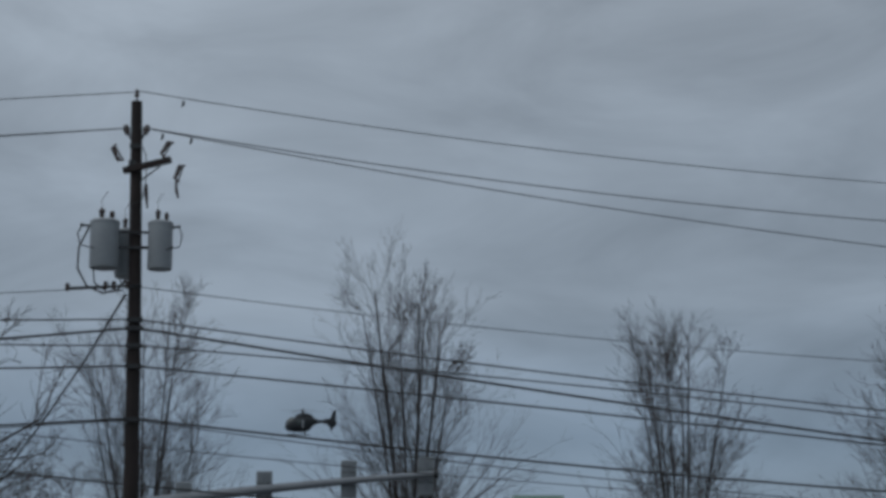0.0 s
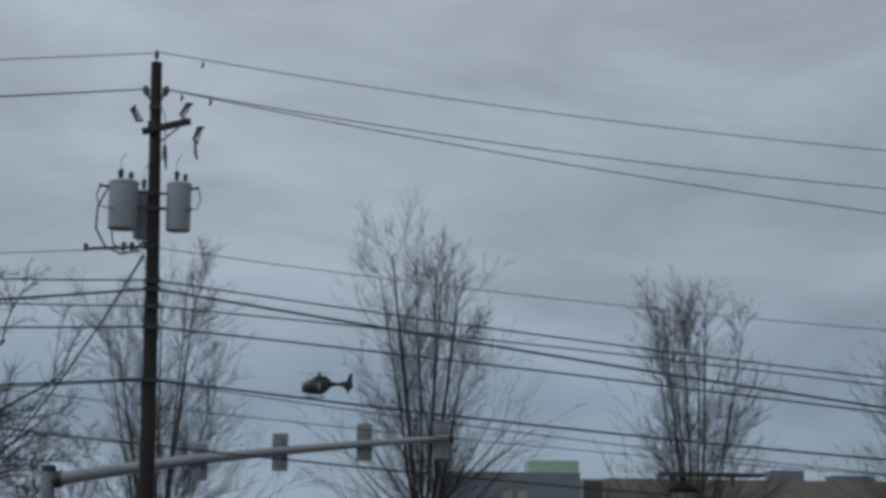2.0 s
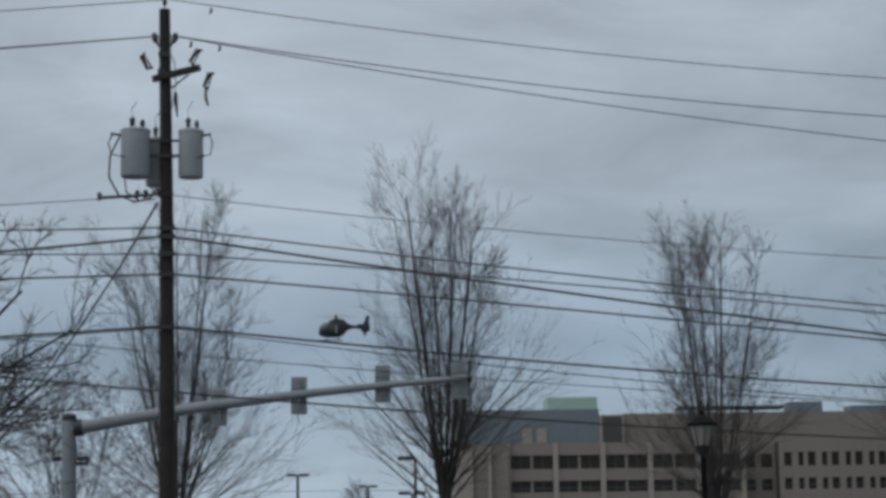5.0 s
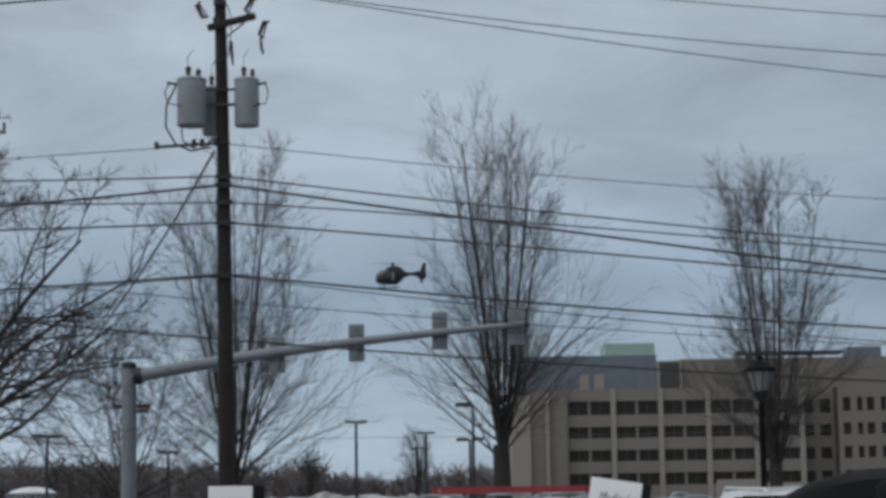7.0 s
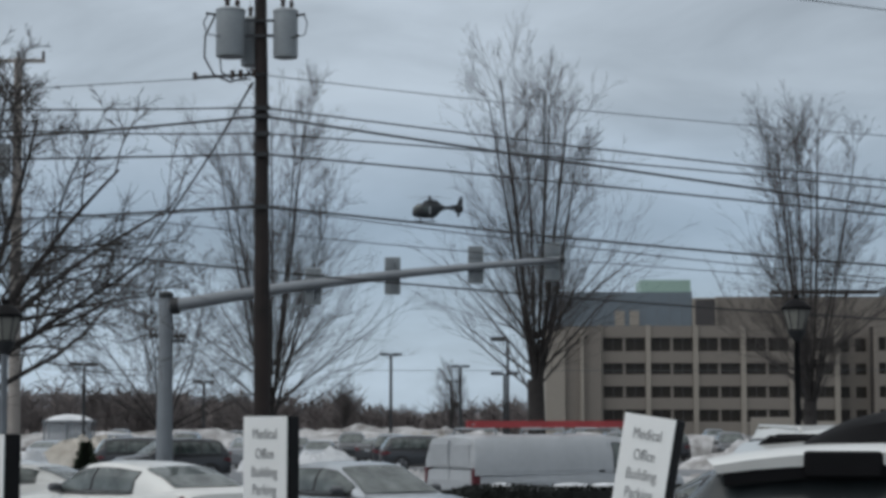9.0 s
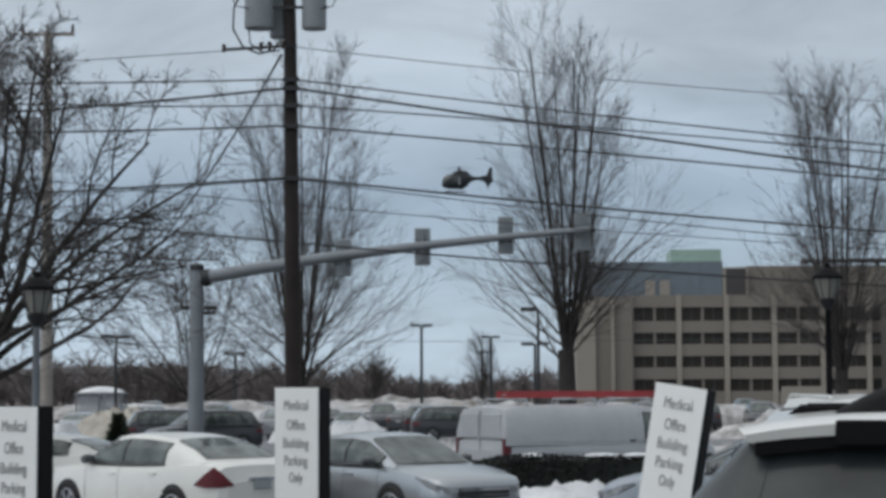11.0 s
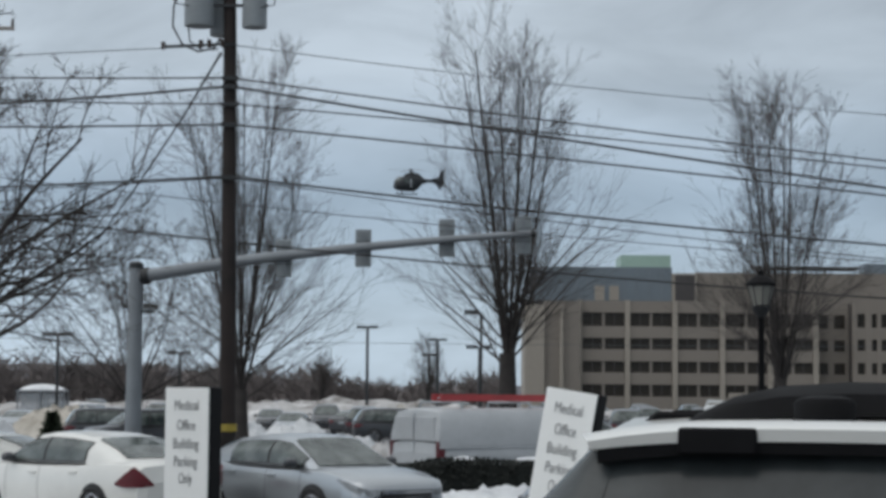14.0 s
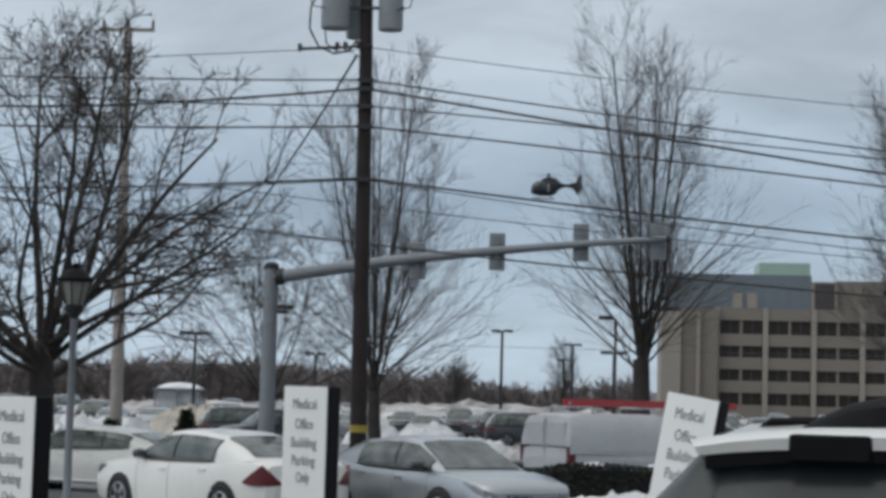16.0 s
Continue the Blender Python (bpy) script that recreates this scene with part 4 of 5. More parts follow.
def car(name, spec, m, mat, label, category, group="", glass=None, lights=True, tail=True):
    glass = glass or M_CARGLASS
    c = thing(name, m, label, category, group)
    body, cab = spec["body"], spec["cab"]
    x0, x1 = body[0][0], body[-1][0]
    dense = sorted({b[0] for b in body} | {x0 + (x1 - x0) * i / 22 for i in range(23)})
    st = [along(body, x) for x in dense]
    s = Shape()
    for side in (1, -1):
        s.grid([body_ring(q, side) for q in st])
    for q in (st[0], st[-1]):
        ring = body_ring(q, 1)
        b = len(s.v)
        s.v += [Vector(p) for p in ring] + [Vector((p[0], -p[1], p[2])) for p in reversed(ring)]
        s.f.append(tuple(range(b, b + 2 * len(ring))))
    part("body", s, mat, c)
    cx = sorted({q[0] for q in cab} | {cab[0][0] + (cab[-1][0] - cab[0][0]) * i / 56 for i in range(57)})
    s = Shape()
    for side in (1, -1):
        s.grid([[cabin_point(cab, x, v, side) for v in (0, 0.1, 0.22, 0.34, 0.45, 0.5, 0.56, 0.67, 0.78, 0.9, 1.0)] for x in cx])
    part("roof", s, mat, c)
    for side in (1, -1):
        part("window_frame", patch(cab, spec["sides"][0][0] - 0.03, spec["sides"][-1][1] + 0.04, 0.03, 0.425, side, 0.006, 30, 6), M_TRIM, c)
        for a, b in spec["sides"]:
            part("side_window", patch(cab, a, b, 0.05, 0.40, side, 0.012, 16, 6), glass, c)
        part("beltline_trim", patch(cab, spec["sides"][0][0] - 0.05, spec["sides"][-1][1] + 0.1, 0.0, 0.022, side, 0.011, 10, 1), M_TRIM, c)
    part("windshield", patch(cab, *spec["front"], 0.50, 1.0, 1, 0.014, 24, 8, True), glass, c)
    if spec["rear"]:
        part("rear_window", patch(cab, *spec["rear"], spec.get("rear_v", 0.50), 1.0, 1, 0.014, 24, 8, True), glass, c)
    for x in spec["wheels"]:
        w = along(body, x)[3]
        for side in (1, -1):
            arch = Shape().lathe(0, 0, [(spec["r"] * 1.10, -0.10), (spec["r"] * 1.10, 0.014)], 24, pose(x, side * w * 0.99, spec["r"] + 0.02, -90 * side, 0, 0))
            part("wheel_arch", arch, M_TRIM, c)
            wheel(c, x, side * (w * 0.99 - 0.06), spec["r"], M_RIM)
    for side in (1, -1):
        mx = spec["sides"][-1][1] - 0.12
        p = cabin_point(cab, mx, 0.02, side)
        mir = part("mirror", Shape().lathe(0, 0, [(0.03, -0.09), (0.075, -0.06), (0.085, 0.03), (0.06, 0.09), (0.01, 0.1)], 12, Matrix.Translation((p.x + 0.02, p.y + side * 0.14, p.z + 0.07)) @ pose(0, 0, 0, 90, 0, 0) @ Matrix.Diagonal((0.9, 0.9, 1.25, 1))), M_DARKPAINT, c)
        part("mirror_foot", Shape().tube([(p.x, p.y - side * 0.02, p.z + 0.02), (p.x + 0.02, p.y + side * 0.1, p.z + 0.06)], 0.025, 6), M_TRIM, mir)
        for a, b in spec["sides"][-2:]:
            hz = along(body, a)[2] - 0.13
            part("door_handle", Shape().box(a + 0.08, side * along(body, a)[3] * 0.985 - 0.02, hz - 0.018, a + 0.28, side * along(body, a)[3] * 0.985 + 0.02, hz + 0.018), mat, c)
            jx = b + 0.03
            pts = [Vector(q) for q in body_ring(along(body, jx), side)][2:6]
            part("door_gap", Shape().tube([q + Vector((0, side * 0.001, 0)) for q in pts], 0.0035, 4), M_TRIM, c)
        pts = [Vector(body_ring(along(body, x), side)[2]) for x in (spec["wheels"][1] + 0.48, 0, spec["wheels"][0] - 0.48)]
        part("sill", Shape().tube([q + Vector((0, 0, -0.03)) for q in pts], 0.03, 6), mat, c)
    if lights:
        def on(x):
            q = along(body, x)
            return q[3], q[2]
        for side in (1, -1):
            lens = []
            for x, k, lo, hi in ((x1 - 0.50, 1.0, 0.10, 0.07), (x1 - 0.30, 1.0, 0.17, 0.06), (x1 - 0.12, 0.97, 0.20, 0.07), (x1 - 0.02, 0.86, 0.19, 0.08), (x1 + 0.02, 0.66, 0.15, 0.08)):
                w, z = on(min(x, x1 - 0.06))
                lens.append((x, side * w * k, z - lo + 0.02, z - hi + 0.02))
            part("headlight", strip(lens), M_CLEAR, c, "clear headlight")
            if tail:
                lens = []
                for x, k, lo, hi in ((x0 + 0.42, 1.0, 0.20, 0.14), (x0 + 0.2, 1.0, 0.26, 0.08), (x0 + 0.07, 0.97, 0.28, 0.08), (x0, 0.86, 0.28, 0.09), (x0 - 0.02, 0.62, 0.24, 0.10)):
                    w, z = on(max(x, x0 + 0.06))
                    lens.append((x, side * w * k, z - lo, z - hi))
                part("tail_light", strip(lens), M_RED, c, "red tail light")
            w, z = on(x1 - 0.06)
            part("fog_lamp_recess", strip([(x1 - 0.26, side * on(x1 - 0.26)[0] * 0.99, 0.44, 0.50), (x1 - 0.05, side * w * 0.95, 0.34, 0.52), (x1 + 0.03, side * w * 0.70, 0.34, 0.46)]), M_TRIM, c)
        w, z = on(x1 - 0.04)
        ys = [w * k for k in (-0.66, -0.4, 0, 0.4, 0.66)]
        xs_ = [x1 + d for d in (0.02, 0.05, 0.065, 0.05, 0.02)]
        part("grille", strip([(x, y, z - 0.20, z - 0.04) for x, y in zip(xs_, ys)], 0.01), M_TRIM, c)
        part("grille_bar", strip([(x, y, z - 0.10, z - 0.045) for x, y in zip(xs_, ys)], 0.03), M_CHROME, c, "chrome grille bar")
        part("grille_slat", strip([(x, y * 0.94, z - 0.165, z - 0.145) for x, y in zip(xs_, ys)], 0.02), M_CHROME, c)
        part("lower_intake", strip([(x, y * 1.02, 0.25, 0.44) for x, y in zip(xs_, ys)], 0.012), M_TRIM, c)
        part("bumper_lip", strip([(x + 0.01, y * 1.05, 0.30, 0.325) for x, y in zip(xs_, ys)], 0.02), M_CHROME, c)
        part("rear_valance", Shape().box(x0 + 0.05, -w * 0.8, 0.19, x0 + 0.17, w * 0.8, 0.27), M_TRIM, c)
        zr = on(x0 + 0.14)[1]
        part("number_plate", Shape().box(x0 - 0.03, -0.16, zr - 0.34, x0 + 0.06, 0.16, zr - 0.21), M_TANK, c, "blank number plate")
    return c


def strip(points, thick=0.02):
    """A lens or trim that follows a corner: points of x, y, lower and upper edge, raised a little off the body."""
    rows = [[], [], [], []]
    for i, (x, y, z0, z1) in enumerate(points):
        a, b = points[max(i - 1, 0)], points[min(i + 1, len(points) - 1)]
        n = Vector((b[1] - a[1], a[0] - b[0], 0)).normalized()
        if n.x * x + n.y * y < 0:
            n = -n
        c, o = Vector((x, y, 0)) - n * 0.03, Vector((x, y, 0)) + n * thick
        rows[0].append((c.x, c.y, z0))
        rows[1].append((o.x, o.y, z0 + 0.006))
        rows[2].append((o.x, o.y, z1 - 0.006))
        rows[3].append((c.x, c.y, z1))
    return Shape().grid(rows)


def stand(x, y, turn, tilt=True):
    return pose(x, y, ground_z(x, y) - 0.01, 0, 0, turn)


# white sedan that has turned away, silver sedan that comes on beside it
merc = car("sedan", SEDAN, stand(-5.74, 32.2, 136) @ Matrix.Scale(1.05, 4), M_WHITEPAINT, "white four-door sedan with wedge-shaped red tail lights", "car", tail=False)
for sy in (1, -1):
    part("tail_light", strip([(-1.94, sy * 0.885, 0.70, 0.735), (-2.16, sy * 0.875, 0.67, 0.87), (-2.31, sy * 0.82, 0.67, 0.985), (-2.38, sy * 0.72, 0.67, 0.89), (-2.41, sy * 0.54, 0.69, 0.73)], 0.025), M_RED, merc, "wedge-shaped dark red tail light")
part("boot_handle", Shape().box(-2.445, -0.25, 0.78, -2.38, 0.25, 0.82), M_CHROME, merc, "chrome boot strip")
acc = car("sedan", dict(SEDAN, wheels=(1.33, -1.45), r=0.345), stand(-2.02, 31.9, -50) @ Matrix.Scale(1.04, 4), M_SILVERPAINT, "silver four-door sedan with a chrome-barred grille", "car")
car("sedan", SEDAN, stand(3.8, 27.6, 172), M_BLUEPAINT, "blue-grey sedan parked beyond the leaning sign", "car")
car("hatchback", HATCH, stand(-10.9, 43.6, 160), M_WHITEPAINT, "white hatchback with black lower trim by the snow", "car")
ws = car("suv", SUV, pose(4.2, 24.0, 0.43, 0, 0, 95) @ Matrix.Scale(1.12, 4), M_WHITEPAINT, "white sport utility car with slim roof rails", "car")
for sy in (1, -1):
    part("roof_rail", Shape().tube([(-1.6, sy * 0.58, 1.74), (-1.5, sy * 0.58, 1.775), (0.2, sy * 0.58, 1.79), (0.35, sy * 0.58, 1.72)], 0.018, 6), M_WHITEPAINT, ws, "white roof rail")

# panel van with a ladder on its roof
van = car("van", VAN, stand(2.3, 53.2, 35) @ Matrix.Diagonal((1.26, 1.18, 1.02, 1.0)), M_VANPAINT, "white panel van in a greyish tone", "van", lights=False)
for side in (1, -1):
    part("tail_light", Shape().box(-2.97, side * 0.93 - 0.05, 0.84, -2.80, side * 0.93 + 0.05, 1.24), M_RED, van, "tall red tail light")
    part("reverse_light", Shape().box(-2.965, side * 0.93 - 0.05, 0.70, -2.80, side * 0.93 + 0.045, 0.83), M_CLEAR, van)
    for z in (0.86, 1.16):
        part("side_crease", Shape().tube([(-2.5, side * 1.014, z), (1.4, side * 1.014, z)], 0.010, 4), M_VANPAINT, van)
    part("panel_seam", Shape().tube([(0.62, side * 1.016, 0.5), (0.62, side * 0.998, 1.2), (0.62, side * 0.90, 1.95)], 0.005, 4), M_TANK, van)
    part("sliding_door_handle", Shape().box(0.30, side * 1.0 - 0.03, 1.10, 0.46, side * 1.0 + 0.03, 1.15), M_TRIM, van)
    part("lower_panel", Shape().box(-2.5, side * 1.0 - 0.02, 0.34, 2.0, side * 1.0 + 0.02, 0.46), M_TRIM, van)
part("door_seam", Shape().box(-2.985, -0.004, 0.6, -2.93, 0.004, 1.95), M_VANPAINT, van)
bevelled(part("rear_door_panel", Shape().box(-2.975, -0.80, 1.28, -2.935, -0.06, 1.86).box(-2.975, 0.06, 1.28, -2.935, 0.80, 1.86), M_VANPAINT, van), 0.01)
for x in (-2.3, -0.5, 1.0):
    part("rack_bar", Shape().tube([(x, -0.85, 2.08), (x, -0.8, 2.24), (x, 0.8, 2.24), (x, 0.85, 2.08)], 0.03, 6), M_TANK, van)
lad = thing("ladder", stand(2.2, 53.2, 35) @ pose(-0.55, -0.35, 2.34), "red fibreglass ladder lying on the roof rack of the van", "ladder")
for sy in (-0.2, 0.2):
    part("rail", Shape().box(-2.6, sy - 0.03, -0.02, 2.9, sy + 0.03, 0.16), M_LADDER, lad)
for i in range(17):
    part("rung", Shape().tube([(-2.45 + i * 0.32, -0.2, 0.06), (-2.45 + i * 0.32, 0.2, 0.06)], 0.02, 6), M_TANK, lad)

# light sport utility car close by, seen from behind
suv = car("suv", dict(SUV, rear_v=0.12), pose(2.09, 9.2, 0.585, 0, 0, 79) @ Matrix.Diagonal((1.0, 1.3, 1.03, 1.0)), M_WHITEPAINT, "white sport utility car seen from behind, dark tinted rear window", "car", glass=M_TINT)
sp = Shape().grid([[(-1.72, y, 1.765 - 0.05 * (abs(y) / 0.66) ** 3) for y in np.linspace(-0.66, 0.66, 13)], [(-1.95, y, 1.775 - 0.06 * (abs(y) / 0.66) ** 3) for y in np.linspace(-0.655, 0.655, 13)], [(-2.06, y, 1.745 - 0.06 * (abs(y) / 0.66) ** 3) for y in np.linspace(-0.63, 0.63, 13)], [(-2.05, y, 1.70 - 0.045 * (abs(y) / 0.66) ** 3) for y in np.linspace(-0.62, 0.62, 13)], [(-1.88, y, 1.685 - 0.05 * (abs(y) / 0.66) ** 3) for y in np.linspace(-0.60, 0.60, 13)]])
for side in (1, -1):
    part("quarter_glass", patch(SUV["cab"], -2.26, -1.80, 0.05, 0.60, side, 0.018, 12, 8), M_TINT, suv)
part("spoiler", sp, M_WHITEPAINT, suv, "roof spoiler")
# underside in matt black draws the shadow line below the spoiler
part("spoiler_underside_shadow", Shape().grid([[(-2.045, y, 1.700 - 0.045 * (abs(y) / 0.66) ** 3) for y in np.linspace(-0.6, 0.6, 13)], [(-2.04, y, 1.655 - 0.055 * (abs(y) / 0.66) ** 3) for y in np.linspace(-0.60, 0.60, 13)], [(-1.86, y, 1.655 - 0.06 * (abs(y) / 0.66) ** 3) for y in np.linspace(-0.58, 0.58, 13)]]), M_MATTBLACK, suv)
bevelled(part("brake_light_housing", Shape().box(-2.068, 0.145, 1.650, -1.98, 0.37, 1.748), M_MATTBLACK, suv, "black high-mounted brake light housing"), 0.012)
part("antenna_fin", Shape().lathe(0, 0, [(0.105, -0.05), (0.105, 0.03), (0.09, 0.05), (0.05, 0.06), (0.005, 0.062)], 16, pose(-1.50, -0.04, 1.805) @ Matrix.Diagonal((1.0, 0.9, 1, 1))), M_MATTBLACK, suv, "black antenna fin")
part("wiper", Shape().tube([(-2.33, 0.0, 1.16), (-2.30, 0.25, 1.20), (-2.27, 0.5, 1.24)], 0.012, 5), M_TRIM, suv)
for x in (-1.0, -0.1):
    part("crossbar", Shape().tube([(x, -0.62, 1.74), (x, -0.58, 1.778), (x, 0.50, 1.778), (x, 0.54, 1.73)], 0.02, 6), M_MATTBLACK, suv)
rb = Shape()
prof = [(0.36, 0.02), (0.30, 0.06), (0.20, 0.11), (0.06, 0.145), (-0.15, 0.16), (-0.42, 0.155), (-0.6, 0.12), (-0.64, 0.03)]
rb.grid([[(x, y, 1.80 + 1.3 * z * k) for y, z in prof] for x, k in ((-1.45, 0.3), (-1.40, 0.75), (-1.25, 0.98), (-0.2, 1.0), (0.3, 0.9), (0.5, 0.4))])
rb.grid([[(x, y, 1.80) for y in (0.36, -0.64)] for x in (-1.45, 0.5)])
bx = thing("roof_box", pose(2.06, 9.3, 0.56, 0, 0, 79) @ Matrix.Diagonal((1.0, 1.35, 1.0, 1.0)), "black rounded cargo carrier strapped on the roof rack", "roof box")
part("shell", rb, M_MATTBLACK, bx)
part("foot", Shape().box(-1.05, -0.3, 1.79, -0.95, 0.2, 1.84), M_TRIM, bx)
part("foot", Shape().box(-0.15, -0.3, 1.79, -0.05, 0.2, 1.84), M_TRIM, bx)

# parked cars far over the lot
far = "cars parked in the far lot"
kinds = [car("suv", SUV, stand(-14.4, 84, 15), M_DARKPAINT, "dark sport utility car parked among snow heaps", "car", far),
         car("sedan", SEDAN, stand(-24.2, 98, 100), M_GREYPAINT, "grey sedan parked in the far lot", "car", far),
         car("suv", SUV, stand(-12.6, 79, -150), M_DARKPAINT, "charcoal sport utility car parked by the road", "car", far),
         car("sedan", SEDAN, stand(-20.5, 122, 80), M_SILVERPAINT, "silver sedan parked in the far lot", "car", far),
         car("sedan", SEDAN, stand(-6.0, 118, 75), M_DARKPAINT, "charcoal sedan parked in the far lot", "car", far),
         car("suv", SUV, stand(-2.5, 96, 8), M_DARKPAINT, "charcoal sport utility car beside a snow heap", "car", far)]
rng = random.Random(5)
for y, step in ((104, 3.1), (122, 3.0), (140, 3.2), (165, 3.4)):
    x = -34.0 - (y - 104) * 0.25
    while x < 30 + (y - 104) * 0.2:
        if rng.random() < 0.72 and not (-26.5 < x < -23 and y > 110 and y < 120):
            copy_thing(rng.choice(kinds), stand(x, y + rng.uniform(-0.5, 0.5), rng.choice((90, -90)) + rng.uniform(-4, 4)))
        x += step + rng.uniform(0, 0.8)


# ---- signs ----
def lettering(text, width, height):
    """Letters as a mesh, centred, of a given size."""
    cu = bpy.data.curves.new("letters", "FONT")
    cu.body, cu.align_x, cu.align_y, cu.extrude = text, "CENTER", "CENTER", 0.01
    tmp = new("letters", cu)
    bpy.context.view_layer.update()
    me = bpy.data.meshes.new_from_object(tmp.evaluated_get(bpy.context.evaluated_depsgraph_get()))
    bpy.data.objects.remove(tmp)
    xs = [v.co.x for v in me.vertices]
    kx, mid = width / (max(xs) - min(xs)), (max(xs) + min(xs)) / 2
    for v in me.vertices:
        v.co = ((v.co.x - mid) * kx, -v.co.z * 0.12, v.co.y * height / 0.72)
    me.materials.append(M_LETTER)
    return me


def parking_sign(x, y, top, lean, label):
    z0 = ground_z(x, y)
    w, h = 0.375, 0.82
    base = Matrix.Translation((x, y, top - h)) @ pose(0, 0, 0, 0, lean, 0) @ pose(0, 0, 0, 0, 0, -26)
    t = thing("parking_sign", base, label, "sign", "parking signs")
    bevelled(part("post_box", Shape().box(-w / 2 + 0.01, 0.012, 0.0, w / 2 + 0.012, 0.16, h + 0.004), M_SIGNBLACK, t), 0.006)
    bevelled(part("panel", Shape().box(-w / 2, 0.0, 0.0, w / 2, 0.012, h), M_SIGNWHITE, t, "white sign panel"), 0.003)
    for text, at, wd in (("Medical", 0.130, 0.205), ("Office", 0.275, 0.155), ("Building", 0.408, 0.22), ("Parking", 0.537, 0.20), ("Only", 0.66, 0.115)):
        ob = new("lettering", lettering(text, wd, 0.078))
        ob.parent = t
        ob.matrix_basis = pose(0.0, -0.004, h - at)
        ob["label"] = "grey words " + text
    part("post", Shape().box(-0.05, 0.03, z0 - top + h - 0.05, 0.05, 0.13, 0.0), M_SIGNBLACK, t)
    return t


parking_sign(-1.56, 14.1, 2.53, 0, "white parking sign with grey lettering on a dark post")
parking_sign(1.05, 13.2, 2.54, 9.5, "white parking sign leaning sideways on its dark post")
parking_sign(-3.26, 12.6, 2.41, 0, "white parking sign with grey lettering on a dark post")

# ---- hedge, shrubs ----
rng = random.Random(9)
hedge = Shape()
for k in range(5200):
    u = rng.random()
    x = -1.6 + 7.4 * u
    y = 45.5 + rng.uniform(-0.7, 0.7) + 0.12 * (x - 2)
    top = 0.98 + 0.06 * noise.noise(Vector((x * 0.9, 0, 0))) - 0.25 * max(0, -0.4 - x)
    z = 0.1 + (top - 0.1) * (rng.random() ** 0.45)
    p = Vector((x, y, z))
    a, b = Vector((rng.gauss(0, 1), rng.gauss(0, 1), rng.gauss(0, 1))).normalized() * 0.055, Vector((rng.gauss(0, 1), rng.gauss(0, 1), rng.gauss(0, 1))).normalized() * 0.05
    i = len(hedge.v)
    hedge.v += [p - a, p + b, p + a, p - b]
    hedge.f.append((i, i + 1, i + 2, i + 3))
h = thing("hedge", pose(0, 0, 0), "low clipped dark evergreen hedge with a dusting of snow", "hedge")
tagged(part("foliage", hedge, M_HEDGE, h, smooth=False), kind="stuff")
part("core", Shape().box(-1.2, 45.0, 0.0, 5.6, 45.9, 0.86), M_HEDGE, h, smooth=False)
for x, w in ((0.55, 0.5), (2.2, 0.9), (3.0, 0.7)):
    part("snow_cap", Shape().lathe(0, 0, [(0.5, 0), (0.42, 0.05), (0.2, 0.08), (0.01, 0.09)], 14, pose(x, 45.3, 0.97) @ Matrix.Diagonal((w, 0.5, 0.9, 1))), M_SNOW, h)


def small_conifer(x, y, h, seed):
    rng = random.Random(seed)
    t = thing("conifer_shrub", pose(x, y, 0.3), "small cone-shaped dark green evergreen shrub in the snow", "shrub", "evergreen shrubs")
    part("trunk", Shape().tube([(0, 0, -0.4), (0, 0, h * 0.9)], [0.08, 0.02], 6), M_BARK, t)
    s = Shape()
    for k in range(900):
        v = rng.random() ** 0.7
        r = h * 0.36 * (1 - v) ** 1.15 * rng.uniform(0.75, 1.08) + 0.03
        a = rng.uniform(0, 6.283)
        p = Vector((r * math.cos(a), r * math.sin(a), 0.05 + v * h))
        d = Vector((math.cos(a), math.sin(a), rng.uniform(-0.2, 0.9))).normalized() * rng.uniform(0.12, 0.26)
        q = d.orthogonal().normalized() * 0.05
        i = len(s.v)
        s.v += [p - q, p + d, p + q, p - d * 0.5]
        s.f.append((i, i + 1, i + 2, i + 3))
    tagged(part("foliage", s, M_PINE, t, smooth=False), kind="stuff")
    part("core", Shape().lathe(0, 0, [(h * 0.28, 0.02), (h * 0.2, h * 0.35), (h * 0.08, h * 0.75), (0.01, h * 0.95)], 12), M_PINE, t)


small_conifer(-11.9, 58.4, 1.45, 1)
small_conifer(-12.6, 52, 1.2, 2)

# ---- bus shelter ----
sh = thing("bus_shelter", pose(-24.9, 117, 0), "glass bus shelter with a snow-covered domed roof", "shelter")
for sx in (-1.4, 0, 1.4):
    for sy in (-0.7, 0.7):
        part("post", Shape().box(sx - 0.05, sy - 0.05, 0, sx + 0.05, sy + 0.05, 2.45), M_GALV, sh, smooth=False)
for sx in (-0.7, 0.7):
    part("pane", Shape().box(sx - 0.62, 0.68, 0.3, sx + 0.62, 0.70, 2.35), M_SHELTER, sh, smooth=False)
    part("pane", Shape().box(sx - 0.62, -0.70, 0.3, sx + 0.62, -0.68, 2.35), M_SHELTER, sh, smooth=False)
part("roof_rim", Shape().box(-1.5, -0.8, 2.4, 1.5, 0.8, 2.52), M_GALV, sh)
part("dome", Shape().grid([[(x, y, 2.52 + 0.36 * max(0, 1 - (x / 1.35) ** 2) ** 0.6 * max(0, 1 - (y / 0.78) ** 2) ** 0.6) for x in np.linspace(-1.35, 1.35, 17)] for y in np.linspace(-0.78, 0.78, 11)]), M_SNOW, sh, "snow on the domed roof")

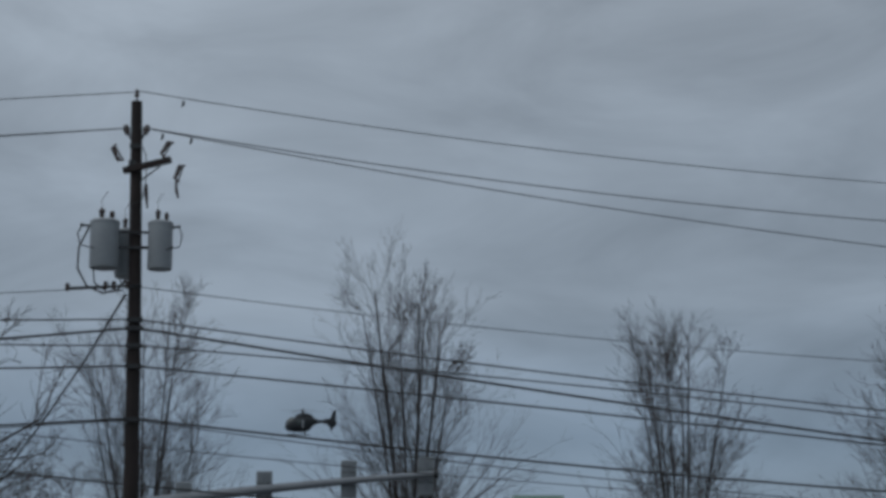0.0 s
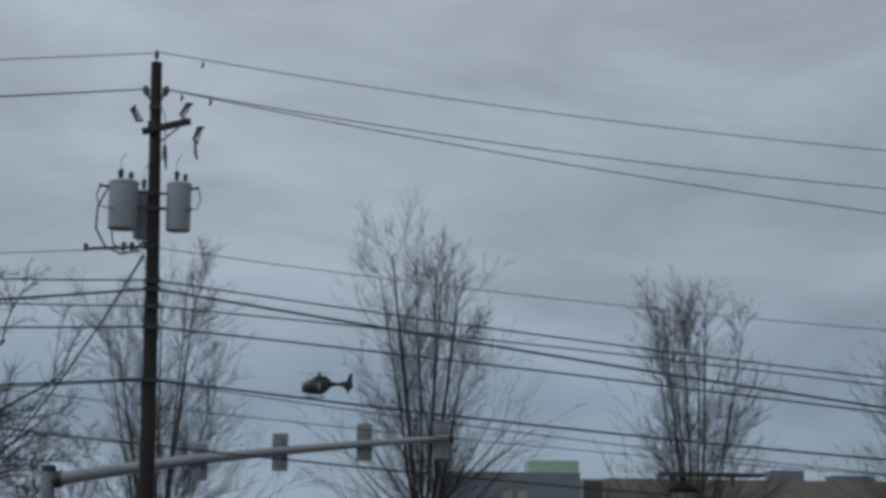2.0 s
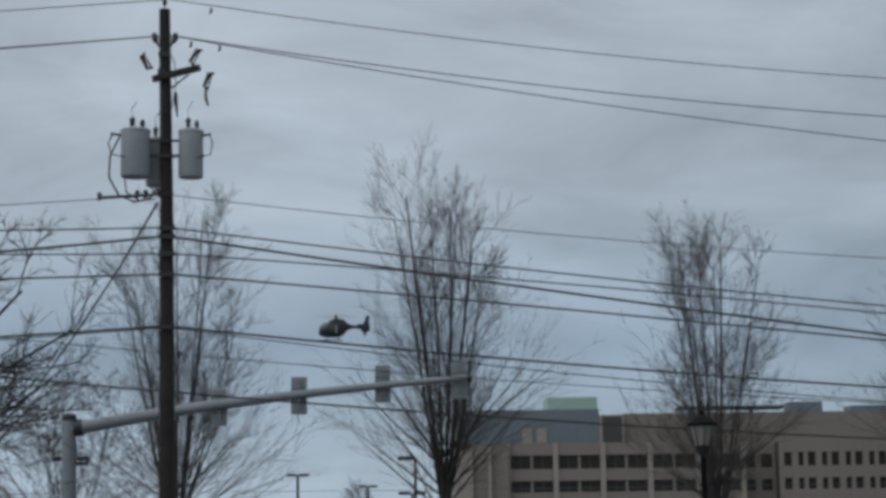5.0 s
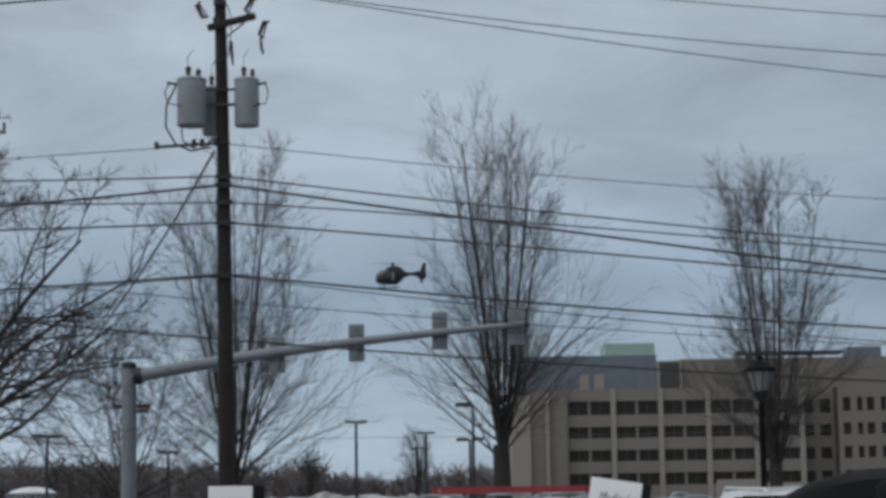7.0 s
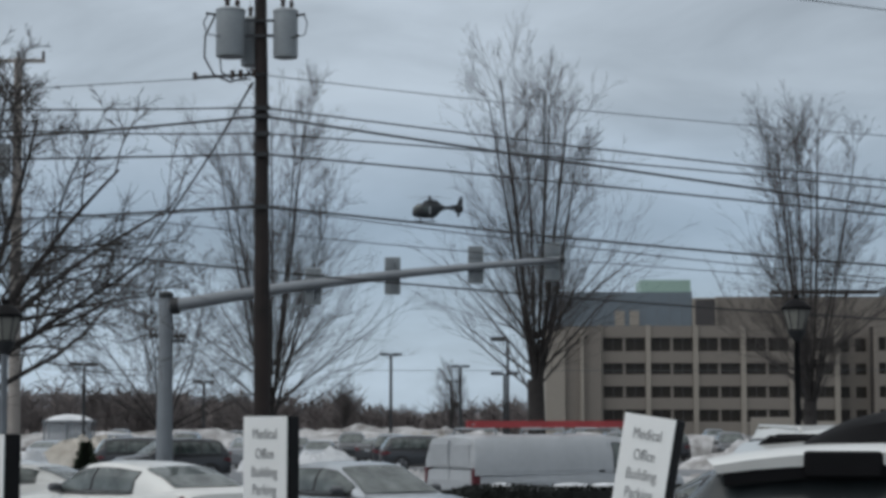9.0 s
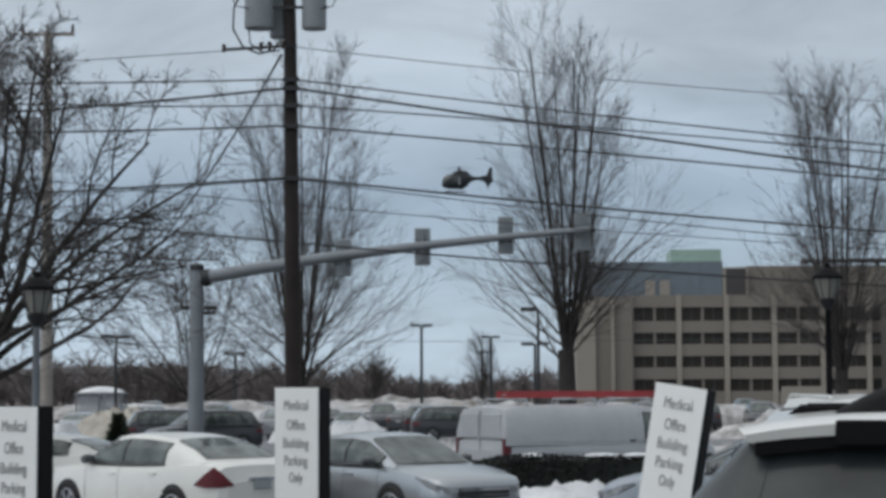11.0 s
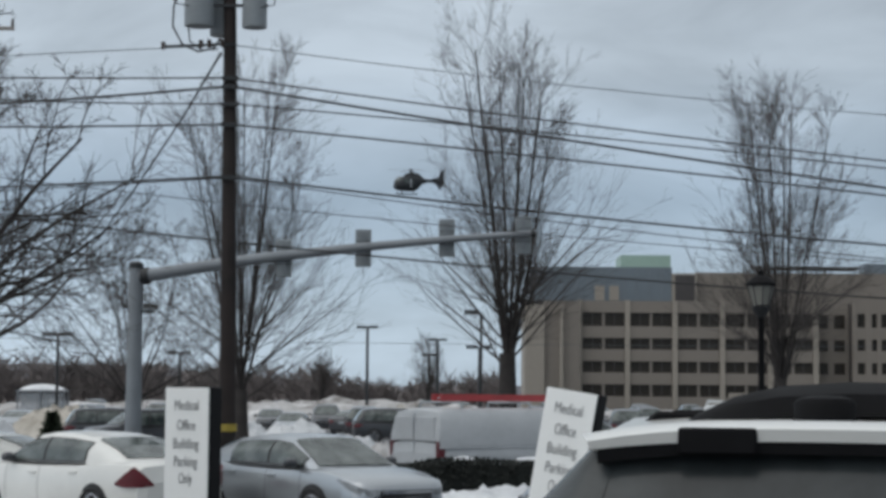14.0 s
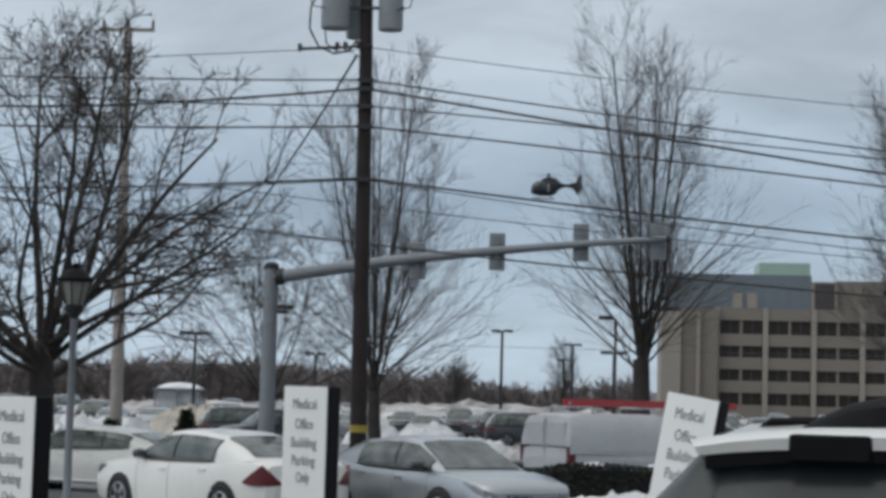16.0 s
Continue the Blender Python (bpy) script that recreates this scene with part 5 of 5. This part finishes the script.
# ---- snow ----
heap = "heaps of ploughed snow"
CLEAN, GREY = "lumpy heap of ploughed white snow", "long bank of dirty ploughed snow"
mound("snow_pile", 1.75, 36.6, 4.2, 2.2, 0.62, 1, M_SNOW, CLEAN, heap)
mound("snow_pile", 1.2, 34.4, 4.6, 1.3, 0.16, 21, M_SANDYSNOW, "low ridge of sandy slush along the kerb", heap)
mound("snow_pile", -16.0, 61, 7.0, 4.0, 1.75, 2, M_SNOW, CLEAN, heap)
mound("snow_pile", -17.5, 66, 6.0, 4.0, 1.15, 3, M_SNOW, CLEAN, heap)
mound("snow_pile", -6.9, 86, 3.2, 2.5, 1.35, 4, M_SNOW, CLEAN, heap)
mound("snow_pile", -3.9, 74, 2.8, 2.2, 1.1, 5, M_SNOW, CLEAN, heap)
mound("snow_pile", -2.1, 64, 1.8, 1.8, 0.95, 14, M_DIRTY, CLEAN, heap)
mound("snow_pile", -10.3, 95, 3.2, 2.5, 1.3, 15, M_SNOW, CLEAN, heap)
mound("snow_pile", -18.5, 94, 6.2, 4.5, 2.0, 6, M_SANDYSNOW, "broad heap of sandy ploughed snow", heap)
mound("snow_pile", -20, 133, 44, 5, 2.1, 7, M_DIRTY, GREY, heap)
mound("snow_pile", 8, 128, 30, 4, 1.9, 8, M_DIRTY, GREY, heap)
mound("snow_pile", 22, 100, 24, 4, 1.5, 9, M_DIRTY, GREY, heap)
mound("snow_pile", -8, 152, 30, 4, 2.2, 16, M_DIRTY, GREY, heap)
mound("snow_pile", -16.0, 33, 6.0, 3.0, 0.9, 10, M_SNOW, CLEAN, heap)
mound("snow_pile", 6.5, 60, 9.0, 3.0, 0.9, 12, M_DIRTY, GREY, heap)
mound("snow_pile", -9.0, 31.5, 5.0, 2.0, 0.35, 13, M_SNOW, CLEAN, heap)
rng = random.Random(17)
for k in range(26):
    x, y = rng.uniform(-36, 24), rng.uniform(99, 160)
    mound("snow_pile", x, y, rng.uniform(2.5, 5.5), rng.uniform(2.0, 3.0), rng.uniform(0.9, 1.9), 30 + k, rng.choice((M_SNOW, M_DIRTY, M_DIRTY, M_DIRTY, M_SANDYSNOW)), "ploughed snow heaped between the parked cars", heap)
